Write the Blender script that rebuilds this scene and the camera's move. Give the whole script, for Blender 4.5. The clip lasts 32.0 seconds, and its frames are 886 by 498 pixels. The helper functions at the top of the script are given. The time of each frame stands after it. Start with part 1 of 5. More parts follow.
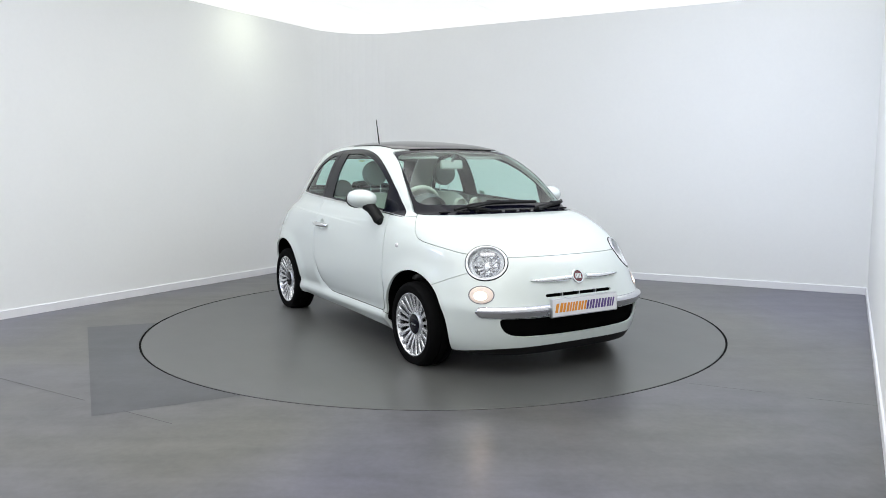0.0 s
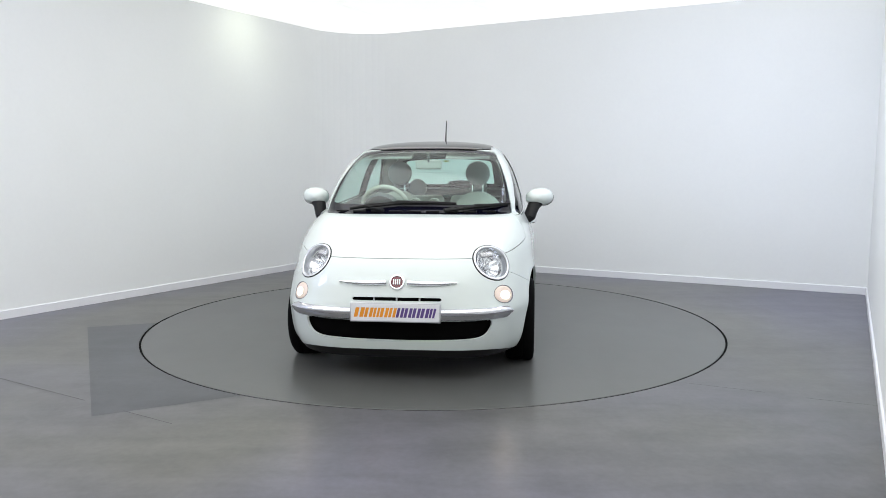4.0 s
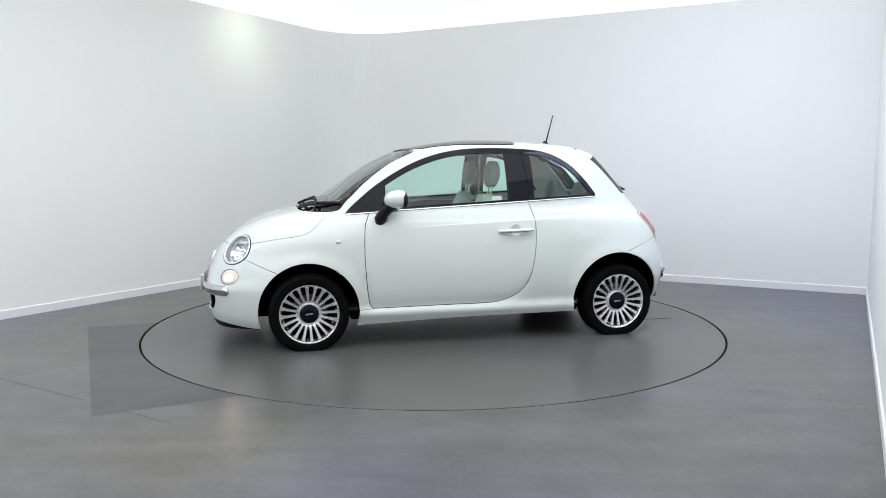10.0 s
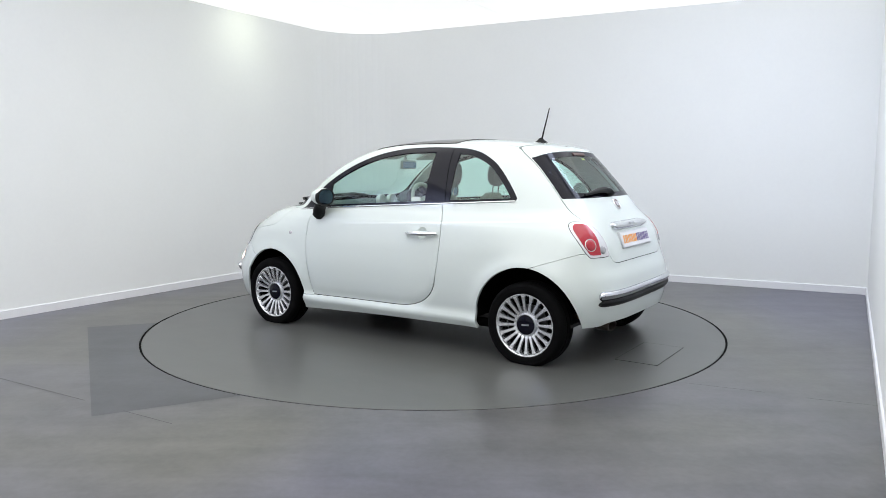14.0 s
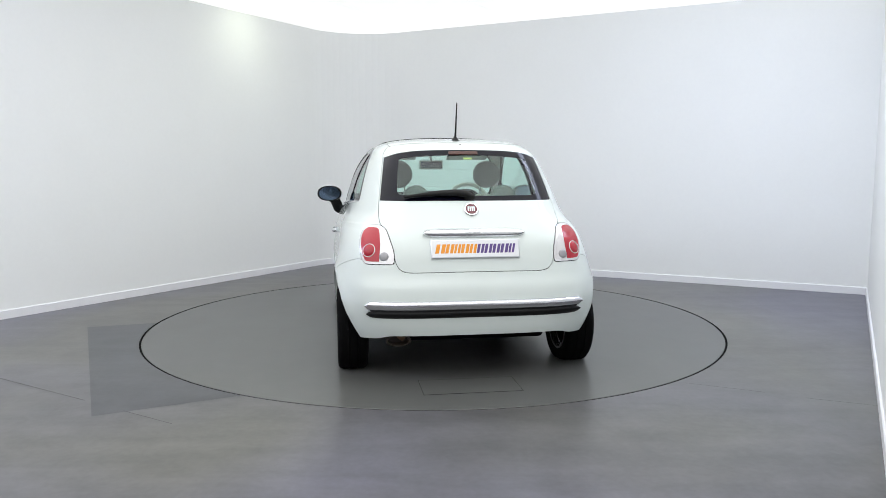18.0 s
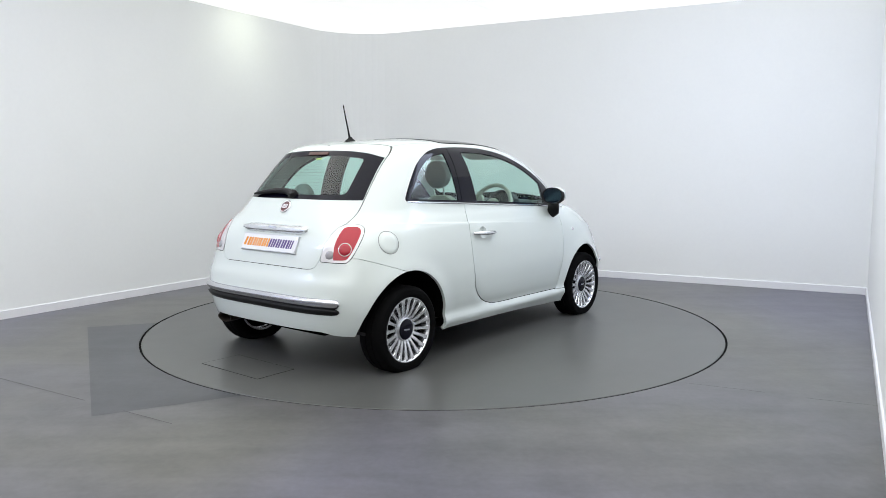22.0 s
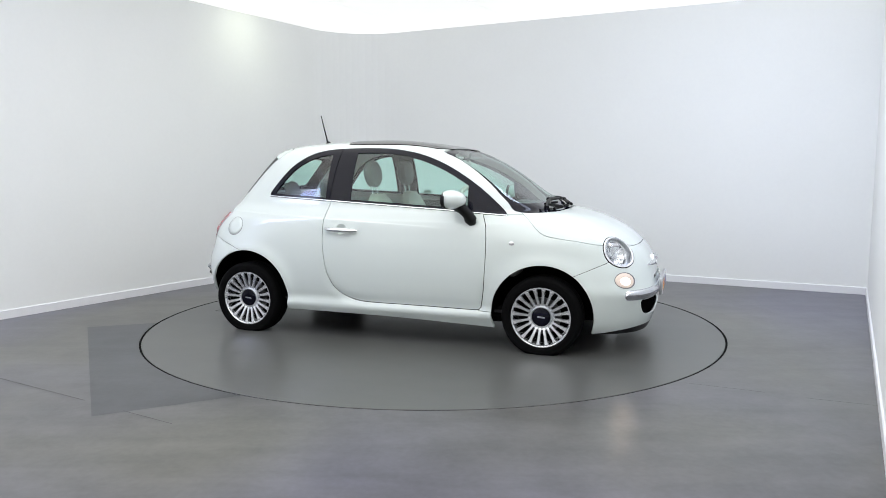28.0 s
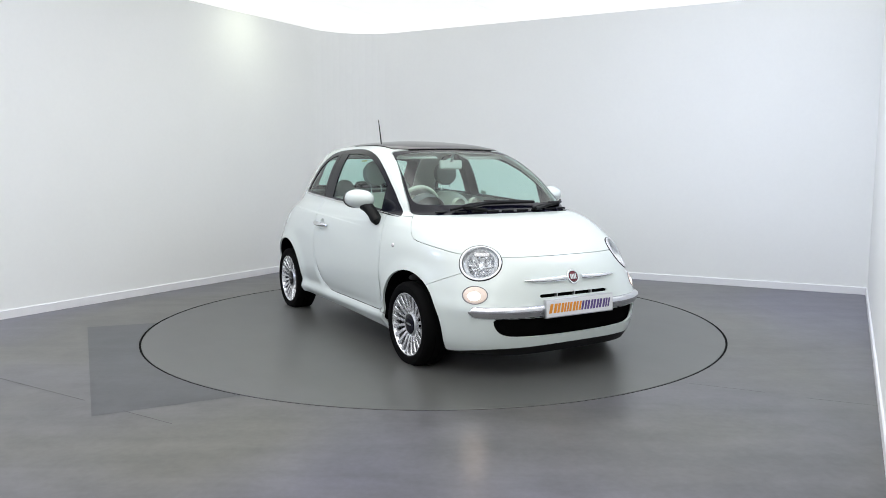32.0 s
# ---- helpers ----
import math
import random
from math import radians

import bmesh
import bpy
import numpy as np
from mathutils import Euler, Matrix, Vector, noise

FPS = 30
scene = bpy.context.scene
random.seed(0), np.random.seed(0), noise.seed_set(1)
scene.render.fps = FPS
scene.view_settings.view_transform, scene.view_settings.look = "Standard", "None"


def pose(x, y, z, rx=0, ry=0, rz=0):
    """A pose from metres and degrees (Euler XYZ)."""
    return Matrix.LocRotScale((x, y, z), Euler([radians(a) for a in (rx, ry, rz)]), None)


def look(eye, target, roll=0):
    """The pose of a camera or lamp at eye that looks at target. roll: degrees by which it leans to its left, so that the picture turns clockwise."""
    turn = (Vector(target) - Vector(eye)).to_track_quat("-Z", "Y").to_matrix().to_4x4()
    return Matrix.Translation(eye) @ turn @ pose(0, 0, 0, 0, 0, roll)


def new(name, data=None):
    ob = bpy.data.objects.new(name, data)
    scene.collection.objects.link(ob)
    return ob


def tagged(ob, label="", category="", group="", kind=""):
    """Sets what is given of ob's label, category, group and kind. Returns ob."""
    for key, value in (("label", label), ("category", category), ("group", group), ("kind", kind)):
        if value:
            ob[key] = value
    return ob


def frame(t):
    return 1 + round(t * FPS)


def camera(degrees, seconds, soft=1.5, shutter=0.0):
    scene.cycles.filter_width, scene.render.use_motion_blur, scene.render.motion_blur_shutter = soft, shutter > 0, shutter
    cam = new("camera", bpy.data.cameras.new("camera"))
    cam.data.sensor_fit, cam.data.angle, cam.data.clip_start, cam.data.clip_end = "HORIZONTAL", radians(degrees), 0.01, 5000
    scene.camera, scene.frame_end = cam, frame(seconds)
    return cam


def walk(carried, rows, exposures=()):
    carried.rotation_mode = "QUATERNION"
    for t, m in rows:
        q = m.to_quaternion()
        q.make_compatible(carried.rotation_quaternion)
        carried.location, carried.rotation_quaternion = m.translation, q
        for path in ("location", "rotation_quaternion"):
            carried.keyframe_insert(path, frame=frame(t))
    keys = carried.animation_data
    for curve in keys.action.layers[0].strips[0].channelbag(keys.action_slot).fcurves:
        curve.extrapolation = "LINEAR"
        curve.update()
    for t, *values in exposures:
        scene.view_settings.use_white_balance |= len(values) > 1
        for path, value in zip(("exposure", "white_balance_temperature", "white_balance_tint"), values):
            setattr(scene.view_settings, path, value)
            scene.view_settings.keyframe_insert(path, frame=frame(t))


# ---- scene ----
SECONDS = 32.0
cam = camera(61.7, SECONDS, soft=0.7)
EYE = pose(0.0, -6.002, 1.268, 83.61, 0.0, -0.663)
walk(cam, [(0.0, EYE), (SECONDS, EYE)], exposures=[(0.0, 0.60, 6400, 10), (SECONDS, 0.60, 6400, 10)])

# turn of the platform in degrees, time by time; steady between the ends
SPIN = [(0.0, -58.9), (0.5, -60.2), (1.0, -63.2), (1.5, -67.7), (2.0, -73.4)]
SPIN += [(float(t), -73.4 - 11.79 * (t - 2.0)) for t in range(3, 31)]
SPIN += [(30.5, -409.4), (31.0, -414.4), (31.5, -417.9), (32.0, -420.2)]
CAR_OFF = (-0.102, -0.010)
DISC_R = 2.247

# ---------------------------------------------------------------- light
world = bpy.data.worlds.new("studio")
scene.world = world
world.use_nodes = True
world.node_tree.nodes["Background"].inputs[0].default_value = (0.6, 0.62, 0.65, 1)
world.node_tree.nodes["Background"].inputs[1].default_value = 0.02


def area_lamp(name, eye, target, sx, sy, power, colour=(1, 1, 1)):
    d = bpy.data.lights.new(name, "AREA")
    d.shape, d.size, d.size_y, d.energy, d.color = "RECTANGLE", sx, sy, power, colour
    ob = new(name, d)
    ob.matrix_world = look(eye, target)
    return ob


# unseen bluish fill lamps, added to brighten and tint both sides
area_lamp("unseen_fill_left", (-4.75, -2.1, 2.86), (-3.95, 0.3, 1.2), 2.0, 0.7, 42, (0.54, 0.62, 1.0))
area_lamp("unseen_fill_right", (2.45, -0.5, 2.92), (3.1, 0.6, 0.0), 2.2, 1.5, 42, (0.70, 0.78, 1.0))
# wide unseen fill lamp added overhead for even light, square to the walls
overhead_fill = area_lamp("unseen_fill_overhead", (0, 0, 2.93), (0, 0, 0), 5.0, 7.4, 84, (0.985, 0.99, 0.96))
overhead_fill.matrix_world = pose(-1.36, -3.49, 2.93, 0, 0, -30.5)


def spot_lamp(name, eye, target, power, size, colour):
    d = bpy.data.lights.new(name, "SPOT")
    d.energy, d.spot_size, d.spot_blend, d.shadow_soft_size, d.color = power, radians(size), 1.0, 0.15, colour
    ob = new(name, d)
    ob.matrix_world = look(eye, target)


spot_lamp("wall_downlight", (-1.70, 2.16, 2.90), (-2.25, 2.48, 2.35), 4.6, 155, (0.93, 1.0, 0.76))


# ---------------------------------------------------------------- materials
def material(name, colour, rough=0.5, metal=0.0, coat=0.0, grain=0.0, scale=40.0, bump=0.0, spec=0.5):
    m = bpy.data.materials.new(name)
    m.use_nodes = True
    nt = m.node_tree
    b = nt.nodes["Principled BSDF"]
    b.inputs["Base Color"].default_value = (*colour, 1)
    b.inputs["Roughness"].default_value = rough
    b.inputs["Metallic"].default_value = metal
    b.inputs["Coat Weight"].default_value = coat
    b.inputs["Coat Roughness"].default_value = 0.03
    b.inputs["Specular IOR Level"].default_value = spec
    if grain or bump:
        co = nt.nodes.new("ShaderNodeTexCoord")
        fine = nt.nodes.new("ShaderNodeTexNoise")
        fine.inputs["Scale"].default_value = scale
        fine.inputs["Detail"].default_value = 6
        nt.links.new(co.outputs["Object"], fine.inputs["Vector"])
        if grain:
            wide = nt.nodes.new("ShaderNodeTexNoise")
            wide.inputs["Scale"].default_value = scale * 0.07
            nt.links.new(co.outputs["Object"], wide.inputs["Vector"])
            add = nt.nodes.new("ShaderNodeMath")
            add.operation = "ADD"
            nt.links.new(fine.outputs["Fac"], add.inputs[0])
            nt.links.new(wide.outputs["Fac"], add.inputs[1])
            span = nt.nodes.new("ShaderNodeMapRange")
            span.inputs["From Min"].default_value, span.inputs["From Max"].default_value = 0.6, 1.4
            span.inputs["To Min"].default_value, span.inputs["To Max"].default_value = 1 - grain, 1 + grain
            nt.links.new(add.outputs[0], span.inputs["Value"])
            mul = nt.nodes.new("ShaderNodeVectorMath")
            mul.operation = "SCALE"
            mul.inputs[0].default_value = colour
            nt.links.new(span.outputs["Result"], mul.inputs["Scale"])
            nt.links.new(mul.outputs["Vector"], b.inputs["Base Color"])
        if bump:
            bp = nt.nodes.new("ShaderNodeBump")
            bp.inputs["Strength"].default_value = bump
            bp.inputs["Distance"].default_value = 0.002
            nt.links.new(fine.outputs["Fac"], bp.inputs["Height"])
            nt.links.new(bp.outputs["Normal"], b.inputs["Normal"])
    return m


def glass(name, tint, base=0.085, rough=0.0):
    m = bpy.data.materials.new(name)
    m.use_nodes = True
    nt = m.node_tree
    nt.nodes.remove(nt.nodes["Principled BSDF"])
    out = nt.nodes["Material Output"]
    tr = nt.nodes.new("ShaderNodeBsdfTransparent")
    tr.inputs[0].default_value = (*tint, 1)
    gl = nt.nodes.new("ShaderNodeBsdfGlossy")
    gl.inputs["Roughness"].default_value = rough
    # gloss grows towards grazing view, alike on both faces of the thin pane
    lw = nt.nodes.new("ShaderNodeLayerWeight")
    lw.inputs["Blend"].default_value = 0.5
    up = nt.nodes.new("ShaderNodeMath")
    up.operation = "POWER"
    up.inputs[1].default_value = 5.0
    fr = nt.nodes.new("ShaderNodeMath")
    fr.operation = "MULTIPLY_ADD"
    fr.inputs[1].default_value, fr.inputs[2].default_value = 1 - base, base
    nt.links.new(lw.outputs["Facing"], up.inputs[0])
    nt.links.new(up.outputs[0], fr.inputs[0])
    mix = nt.nodes.new("ShaderNodeMixShader")
    nt.links.new(fr.outputs[0], mix.inputs[0])
    nt.links.new(tr.outputs[0], mix.inputs[1])
    nt.links.new(gl.outputs[0], mix.inputs[2])
    nt.links.new(mix.outputs[0], out.inputs["Surface"])
    return m


def glow(name, colour, light, strength):
    m = bpy.data.materials.new(name)
    m.use_nodes = True
    b = m.node_tree.nodes["Principled BSDF"]
    b.inputs["Base Color"].default_value = (*colour, 1)
    b.inputs["Emission Color"].default_value = (*light, 1)
    b.inputs["Emission Strength"].default_value = strength
    b.inputs["Roughness"].default_value = 0.2
    return m


WALL = material("wall_paint", (0.865, 0.875, 0.865), 0.75, grain=0.012, scale=30, bump=0.05)
SKIRTING = material("skirting_paint", (0.85, 0.85, 0.87), 0.35, grain=0.01)
CEIL = material("luminous_ceiling", (0.88, 0.88, 0.87), 0.8, grain=0.01)
CEIL.node_tree.nodes["Principled BSDF"].inputs["Emission Color"].default_value = (1.0, 1.0, 0.965, 1)
CEIL.node_tree.nodes["Principled BSDF"].inputs["Emission Strength"].default_value = 0.43
# cover strips given a weaker glow of their own to keep joints faint
JOINT_GLOW = material("glowing_ceiling_joint", (0.80, 0.80, 0.79), 0.8)
JOINT_GLOW.node_tree.nodes["Principled BSDF"].inputs["Emission Color"].default_value = (0.985, 1.0, 0.992, 1)
JOINT_GLOW.node_tree.nodes["Principled BSDF"].inputs["Emission Strength"].default_value = 0.28
LINE = material("floor_line", (0.080, 0.078, 0.080), 0.6)
HATCH_GAP = material("hatch_gap", (0.035, 0.035, 0.034), 0.8, spec=0.2)
# near-black colour that stands for the shade in and below the platform's gap
GAP_SHADE = material("gap_shade", (0.004, 0.004, 0.004), 0.9, spec=0.1)
PAINT = material("white_car_paint", (0.665, 0.718, 0.70), 0.35, coat=1.0, grain=0.004, scale=300)
PAINT.node_tree.nodes["Principled BSDF"].inputs["Coat Roughness"].default_value = 0.07
BLACK_PLASTIC = material("black_plastic", (0.006, 0.006, 0.0065), 0.5, grain=0.1, scale=200, bump=0.1, spec=0.25)
BLACK_GLOSS = material("black_gloss", (0.003, 0.003, 0.009), 0.05, spec=0.22)
LINER = material("dark_liner", (0.004, 0.004, 0.004), 0.95, spec=0.0)
CHROME = material("chrome", (0.82, 0.83, 0.85), 0.17, 1.0)
BAR_CHROME = material("bumper_chrome", (0.68, 0.68, 0.72), 0.06, 1.0)
SATIN = material("satin_chrome", (0.62, 0.63, 0.66), 0.28, 1.0)
ALLOY = material("alloy_silver", (0.80, 0.81, 0.84), 0.27, 0.9, coat=0.2)
RUBBER = material("tyre_rubber", (0.0035, 0.0035, 0.0038), 0.8, grain=0.15, scale=120, bump=0.2, spec=0.06)
GLASS = glass("car_glass", (0.76, 0.965, 0.91), 0.07)
SCREEN_GLASS = glass("screen_glass", (0.82, 0.975, 0.925), 0.10)
LENS = glass("clear_lens", (0.97, 0.98, 0.98), 0.05)
ROOF_GLASS = material("dark_roof_glass", (0.014, 0.011, 0.010), 0.07, spec=0.4)


def concrete(name, base, other, patch=0.0, marks=0.34, fine=1.0):
    """Smooth grey floor paint: cloudy wear, fine grain, faint scuffs, an even satin gloss and a painted cast of
    reflected light.
    """
    m = bpy.data.materials.new(name)
    m.use_nodes = True
    nt = m.node_tree
    n, l = nt.nodes, nt.links
    b = n["Principled BSDF"]
    co = n.new("ShaderNodeTexCoord")
    shift = n.new("ShaderNodeVectorMath")
    shift.operation = "ADD"
    shift.inputs[1].default_value = (13.31, 7.73, 4.37)
    l.new(co.outputs["Object"], shift.inputs[0])
    tex = []
    for scale, detail, rough in ((0.55, 4, 0.6), (4.2, 5, 0.65), (30.0, 2, 0.5)):
        t = n.new("ShaderNodeTexNoise")
        t.inputs["Scale"].default_value, t.inputs["Detail"].default_value = scale, detail
        t.inputs["Roughness"].default_value = rough
        l.new(shift.outputs["Vector"], t.inputs["Vector"])
        tex.append(t)
    total = None
    for t, weight in zip(tex, (0.42, 0.90 * fine, 0.32 * fine)):
        s = n.new("ShaderNodeMath")
        s.operation = "MULTIPLY_ADD"
        l.new(t.outputs["Fac"], s.inputs[0])
        s.inputs[1].default_value = weight
        s.inputs[2].default_value = 1.0 - 0.21 - 0.61 * fine - marks / 2
        if total:
            l.new(total.outputs[0], s.inputs[2])
        total = s
    # long mop streaks
    turn = n.new("ShaderNodeMapping")
    turn.inputs["Rotation"].default_value = (0, 0, radians(24))
    turn.inputs["Scale"].default_value = (0.7, 5.5, 1.0)
    l.new(shift.outputs["Vector"], turn.inputs["Vector"])
    streak = n.new("ShaderNodeTexNoise")
    streak.inputs["Scale"].default_value, streak.inputs["Detail"].default_value = 1.0, 4
    streak.inputs["Distortion"].default_value = 0.6
    l.new(turn.outputs["Vector"], streak.inputs["Vector"])
    s = n.new("ShaderNodeMath")
    s.operation = "MULTIPLY_ADD"
    l.new(streak.outputs["Fac"], s.inputs[0])
    s.inputs[1].default_value = 0.70 * fine
    lift = n.new("ShaderNodeMath")
    lift.operation = "SUBTRACT"
    lift.inputs[1].default_value = 0.35 * fine
    l.new(total.outputs[0], lift.inputs[0])
    l.new(lift.outputs[0], s.inputs[2])
    total = s
    # faint cleaning marks that run round the platform
    rad = n.new("ShaderNodeVectorMath")
    rad.operation = "LENGTH"
    l.new(co.outputs["Object"], rad.inputs[0])
    arcs = n.new("ShaderNodeTexNoise")
    arcs.noise_dimensions = "4D"
    arcs.inputs["Scale"].default_value, arcs.inputs["Detail"].default_value = 0.5, 3
    w = n.new("ShaderNodeMath")
    w.operation = "MULTIPLY"
    w.inputs[1].default_value = 9.0
    l.new(rad.outputs["Value"], w.inputs[0])
    l.new(w.outputs[0], arcs.inputs["W"])
    l.new(shift.outputs["Vector"], arcs.inputs["Vector"])
    s = n.new("ShaderNodeMath")
    s.operation = "MULTIPLY_ADD"
    l.new(arcs.outputs["Fac"], s.inputs[0])
    s.inputs[1].default_value = marks
    l.new(total.outputs[0], s.inputs[2])
    total = s
    mul = n.new("ShaderNodeVectorMath")
    mul.operation = "SCALE"
    # bluish reflected light painted into the colour in broad drifts
    drift = n.new("ShaderNodeTexNoise")
    drift.inputs["Scale"].default_value, drift.inputs["Detail"].default_value = 0.42, 2
    l.new(shift.outputs["Vector"], drift.inputs["Vector"])
    edge = n.new("ShaderNodeMapRange")
    edge.inputs["From Min"].default_value, edge.inputs["From Max"].default_value = 0.40, 0.64
    # the painted blue reflection grows outwards; the band round the platform stays browner
    near = n.new("ShaderNodeMath")
    near.operation = "MULTIPLY_ADD"
    near.inputs[1].default_value = 0.10
    l.new(rad.outputs["Value"], near.inputs[0])
    lower = n.new("ShaderNodeMath")
    lower.operation = "SUBTRACT"
    lower.inputs[1].default_value = 0.355
    l.new(drift.outputs["Fac"], lower.inputs[0])
    l.new(lower.outputs[0], near.inputs[2])
    l.new(near.outputs[0], edge.inputs["Value"])
    cast = n.new("ShaderNodeMix")
    cast.data_type = "RGBA"
    cast.inputs["A"].default_value, cast.inputs["B"].default_value = (*base, 1), (*other, 1)
    l.new(edge.outputs["Result"], cast.inputs["Factor"])
    l.new(cast.outputs["Result"], mul.inputs[0])
    l.new(total.outputs[0], mul.inputs["Scale"])
    l.new(mul.outputs["Vector"], b.inputs["Base Color"])
    # the gloss is worn unevenly
    worn = n.new("ShaderNodeMath")
    worn.operation = "MULTIPLY_ADD"
    worn.inputs[1].default_value, worn.inputs[2].default_value = 0.18, 0.23 - patch
    l.new(tex[0].outputs["Fac"], worn.inputs[0])
    l.new(worn.outputs[0], b.inputs["Roughness"])
    return m


FLOOR = concrete("floor_paint", (0.104, 0.101, 0.091), (0.097, 0.095, 0.130))
DISC = concrete("platform_paint", (0.093, 0.094, 0.090), (0.093, 0.093, 0.097), -0.01, 0.06, 0.25)
PATCH = concrete("floor_patch", (0.052, 0.054, 0.061), (0.060, 0.061, 0.068), -0.02)


# ---------------------------------------------------------------- mesh helpers
def mesh_object(name, verts, faces, mat, parent=None, label="", smooth=False):
    me = bpy.data.meshes.new(name)
    me.from_pydata([tuple(v) for v in verts], [], [tuple(f) for f in faces])
    me.materials.append(mat)
    if smooth:
        me.polygons.foreach_set("use_smooth", [True] * len(me.polygons))
    me.update()
    ob = new(name, me)
    if parent:
        ob.parent = parent
    if label:
        ob["label"] = label
    return ob


def part(name, bm, mat, parent, label="", smooth=False):
    """Links a bmesh as one mesh object under a thing or a part."""
    me = bpy.data.meshes.new(name)
    bmesh.ops.recalc_face_normals(bm, faces=bm.faces)
    bm.to_mesh(me)
    bm.free()
    me.materials.append(mat)
    if smooth:
        me.polygons.foreach_set("use_smooth", [True] * len(me.polygons))
        me.set_sharp_from_angle(angle=radians(38))
    ob = new(name, me)
    if parent:
        ob.parent = parent
    if label:
        ob["label"] = label
    return ob


def box(bm, x0, x1, y0, y1, z0, z1, bevel=0.0, m=None):
    r = bmesh.ops.create_cube(bm, size=1.0)
    vs = r["verts"]
    for v in vs:
        v.co = Vector(((x0 + x1) / 2 + v.co.x * (x1 - x0), (y0 + y1) / 2 + v.co.y * (y1 - y0), (z0 + z1) / 2 + v.co.z * (z1 - z0)))
    if m:
        bmesh.ops.transform(bm, matrix=m, verts=vs)
    if bevel:
        es = list({e for v in vs for e in v.link_edges})
        bmesh.ops.bevel(bm, geom=es, offset=bevel, segments=3, profile=0.5, affect="EDGES")


def prism(bm, outline, z0, z1):
    """An upright prism over a closed outline in plan."""
    lo = [bm.verts.new((x, y, z0)) for x, y in outline]
    hi = [bm.verts.new((x, y, z1)) for x, y in outline]
    n = len(lo)
    for i in range(n):
        j = (i + 1) % n
        bm.faces.new((lo[i], lo[j], hi[j], hi[i]))
    bm.faces.new(hi)
    bm.faces.new(lo[::-1])


# ---------------------------------------------------------------- the studio
CEILING_Z = 2.953
LEFT_A, LEFT_B = Vector((-6.76, -4.93)), Vector((-1.135, 4.036))
RIGHT_B = Vector((4.283, 1.200))
SIDE_B, BAY_B, BAY_C = Vector((1.25, -4.20)), Vector((3.42, -5.42)), Vector((0.97, -9.78))


def rounded_corner(a, b, c, radius, n=14):
    """The inner line from a round b towards c."""
    u, v = (a - b).normalized(), (c - b).normalized()
    half = math.acos(max(-1, min(1, u.dot(v)))) / 2
    reach = radius / math.tan(half)
    mid = b + (u + v).normalized() * (radius / math.sin(half))
    p, q = b + u * reach - mid, b + v * reach - mid
    turn = p.angle_signed(q)
    out = []
    for i in range(n + 1):
        a_ = -turn * i / n
        out.append(mid + Vector((p.x * math.cos(a_) - p.y * math.sin(a_), p.x * math.sin(a_) + p.y * math.cos(a_))))
    return out


CORNER = rounded_corner(LEFT_A, LEFT_B, RIGHT_B, 0.80)


def wall_strip(name, line, z0, z1, thick, mat, inset=0.0, cap=0.0):
    """A wall or skirting along an open line, its inner face on the line, thickened outwards (to the line's left)."""
    verts, faces = [], []
    n = len(line)
    nor = []
    for i in range(n):
        d = (line[min(i + 1, n - 1)] - line[max(i - 1, 0)]).normalized()
        nor.append(Vector((-d.y, d.x)))
    for p, q in zip(line, nor):
        a, b = p - q * inset, p + q * thick
        verts += [(a.x, a.y, z0), (a.x, a.y, z1 - cap), (a.x + q.x * cap, a.y + q.y * cap, z1), (b.x, b.y, z1), (b.x, b.y, z0)]
    for i in range(n - 1):
        for k in range(5):
            faces.append((i * 5 + k, i * 5 + (k + 1) % 5, i * 5 + 5 + (k + 1) % 5, i * 5 + 5 + k))
    faces += [(0, 4, 3, 2, 1), tuple(range((n - 1) * 5, n * 5))]
    return mesh_object(name, verts, faces, mat)


ROUND = [LEFT_A] + CORNER + [RIGHT_B]
walls = {
    "wall_back": (ROUND, "smooth white painted studio wall with a rounded corner"),
    "wall_side": ([RIGHT_B, SIDE_B], "smooth white painted side wall"),
    "wall_bay": ([SIDE_B, BAY_B], "white painted return wall"),
    "wall_bay_side": ([BAY_B, BAY_C], "white painted wall"),
    "wall_rear": ([BAY_C, LEFT_A], "plain white painted rear wall"),
}
for key, (line, text) in walls.items():
    tagged(wall_strip(key, line, 0.0, CEILING_Z, 0.15, WALL), text, "wall", kind="structure")
for line in (ROUND, [RIGHT_B, SIDE_B]):
    tagged(wall_strip("baseboard", line, 0.0, 0.074, -0.001, SKIRTING, inset=0.014, cap=0.005),
           "low white painted skirting board along the floor", "baseboard", kind="structure")

ROOM = [LEFT_A] + CORNER + [RIGHT_B, SIDE_B, BAY_B, BAY_C]
bm = bmesh.new()
prism(bm, [(p.x, p.y) for p in ROOM], CEILING_Z, CEILING_Z + 0.12)


def line_strip(bm, a, b, width, z):
    """A thin flat strip from a to b."""
    a, b = Vector(a), Vector(b)
    d = (b - a).normalized()
    n = Vector((-d.y, d.x)) * (width / 2)
    bm.faces.new([bm.verts.new((p.x, p.y, z)) for p in (a - n, b - n, b + n, a + n)]).normal_update()


# panel joints: narrow raised cover strips on a grid that follows the walls
along, across = Vector((0.508, 0.861)), Vector((0.861, -0.508))
origin = Vector((0.955, 2.877))
slab = set(bm.faces)
for k in range(-4, 3):
    a = origin + across * (1.25 * k)
    p, q = a - along * 7.0, a + along * (0.0 if k else 0.05)
    mid = (p + q) / 2
    d = (q - p).normalized() * (p - q).length / 2
    box(bm, -(p - q).length / 2, (p - q).length / 2, -0.004, 0.004, CEILING_Z - 0.002, CEILING_Z + 0.01, 0.0,
        Matrix.Translation((mid.x, mid.y, 0)) @ Matrix.Rotation(math.atan2(d.y, d.x), 4, "Z"))
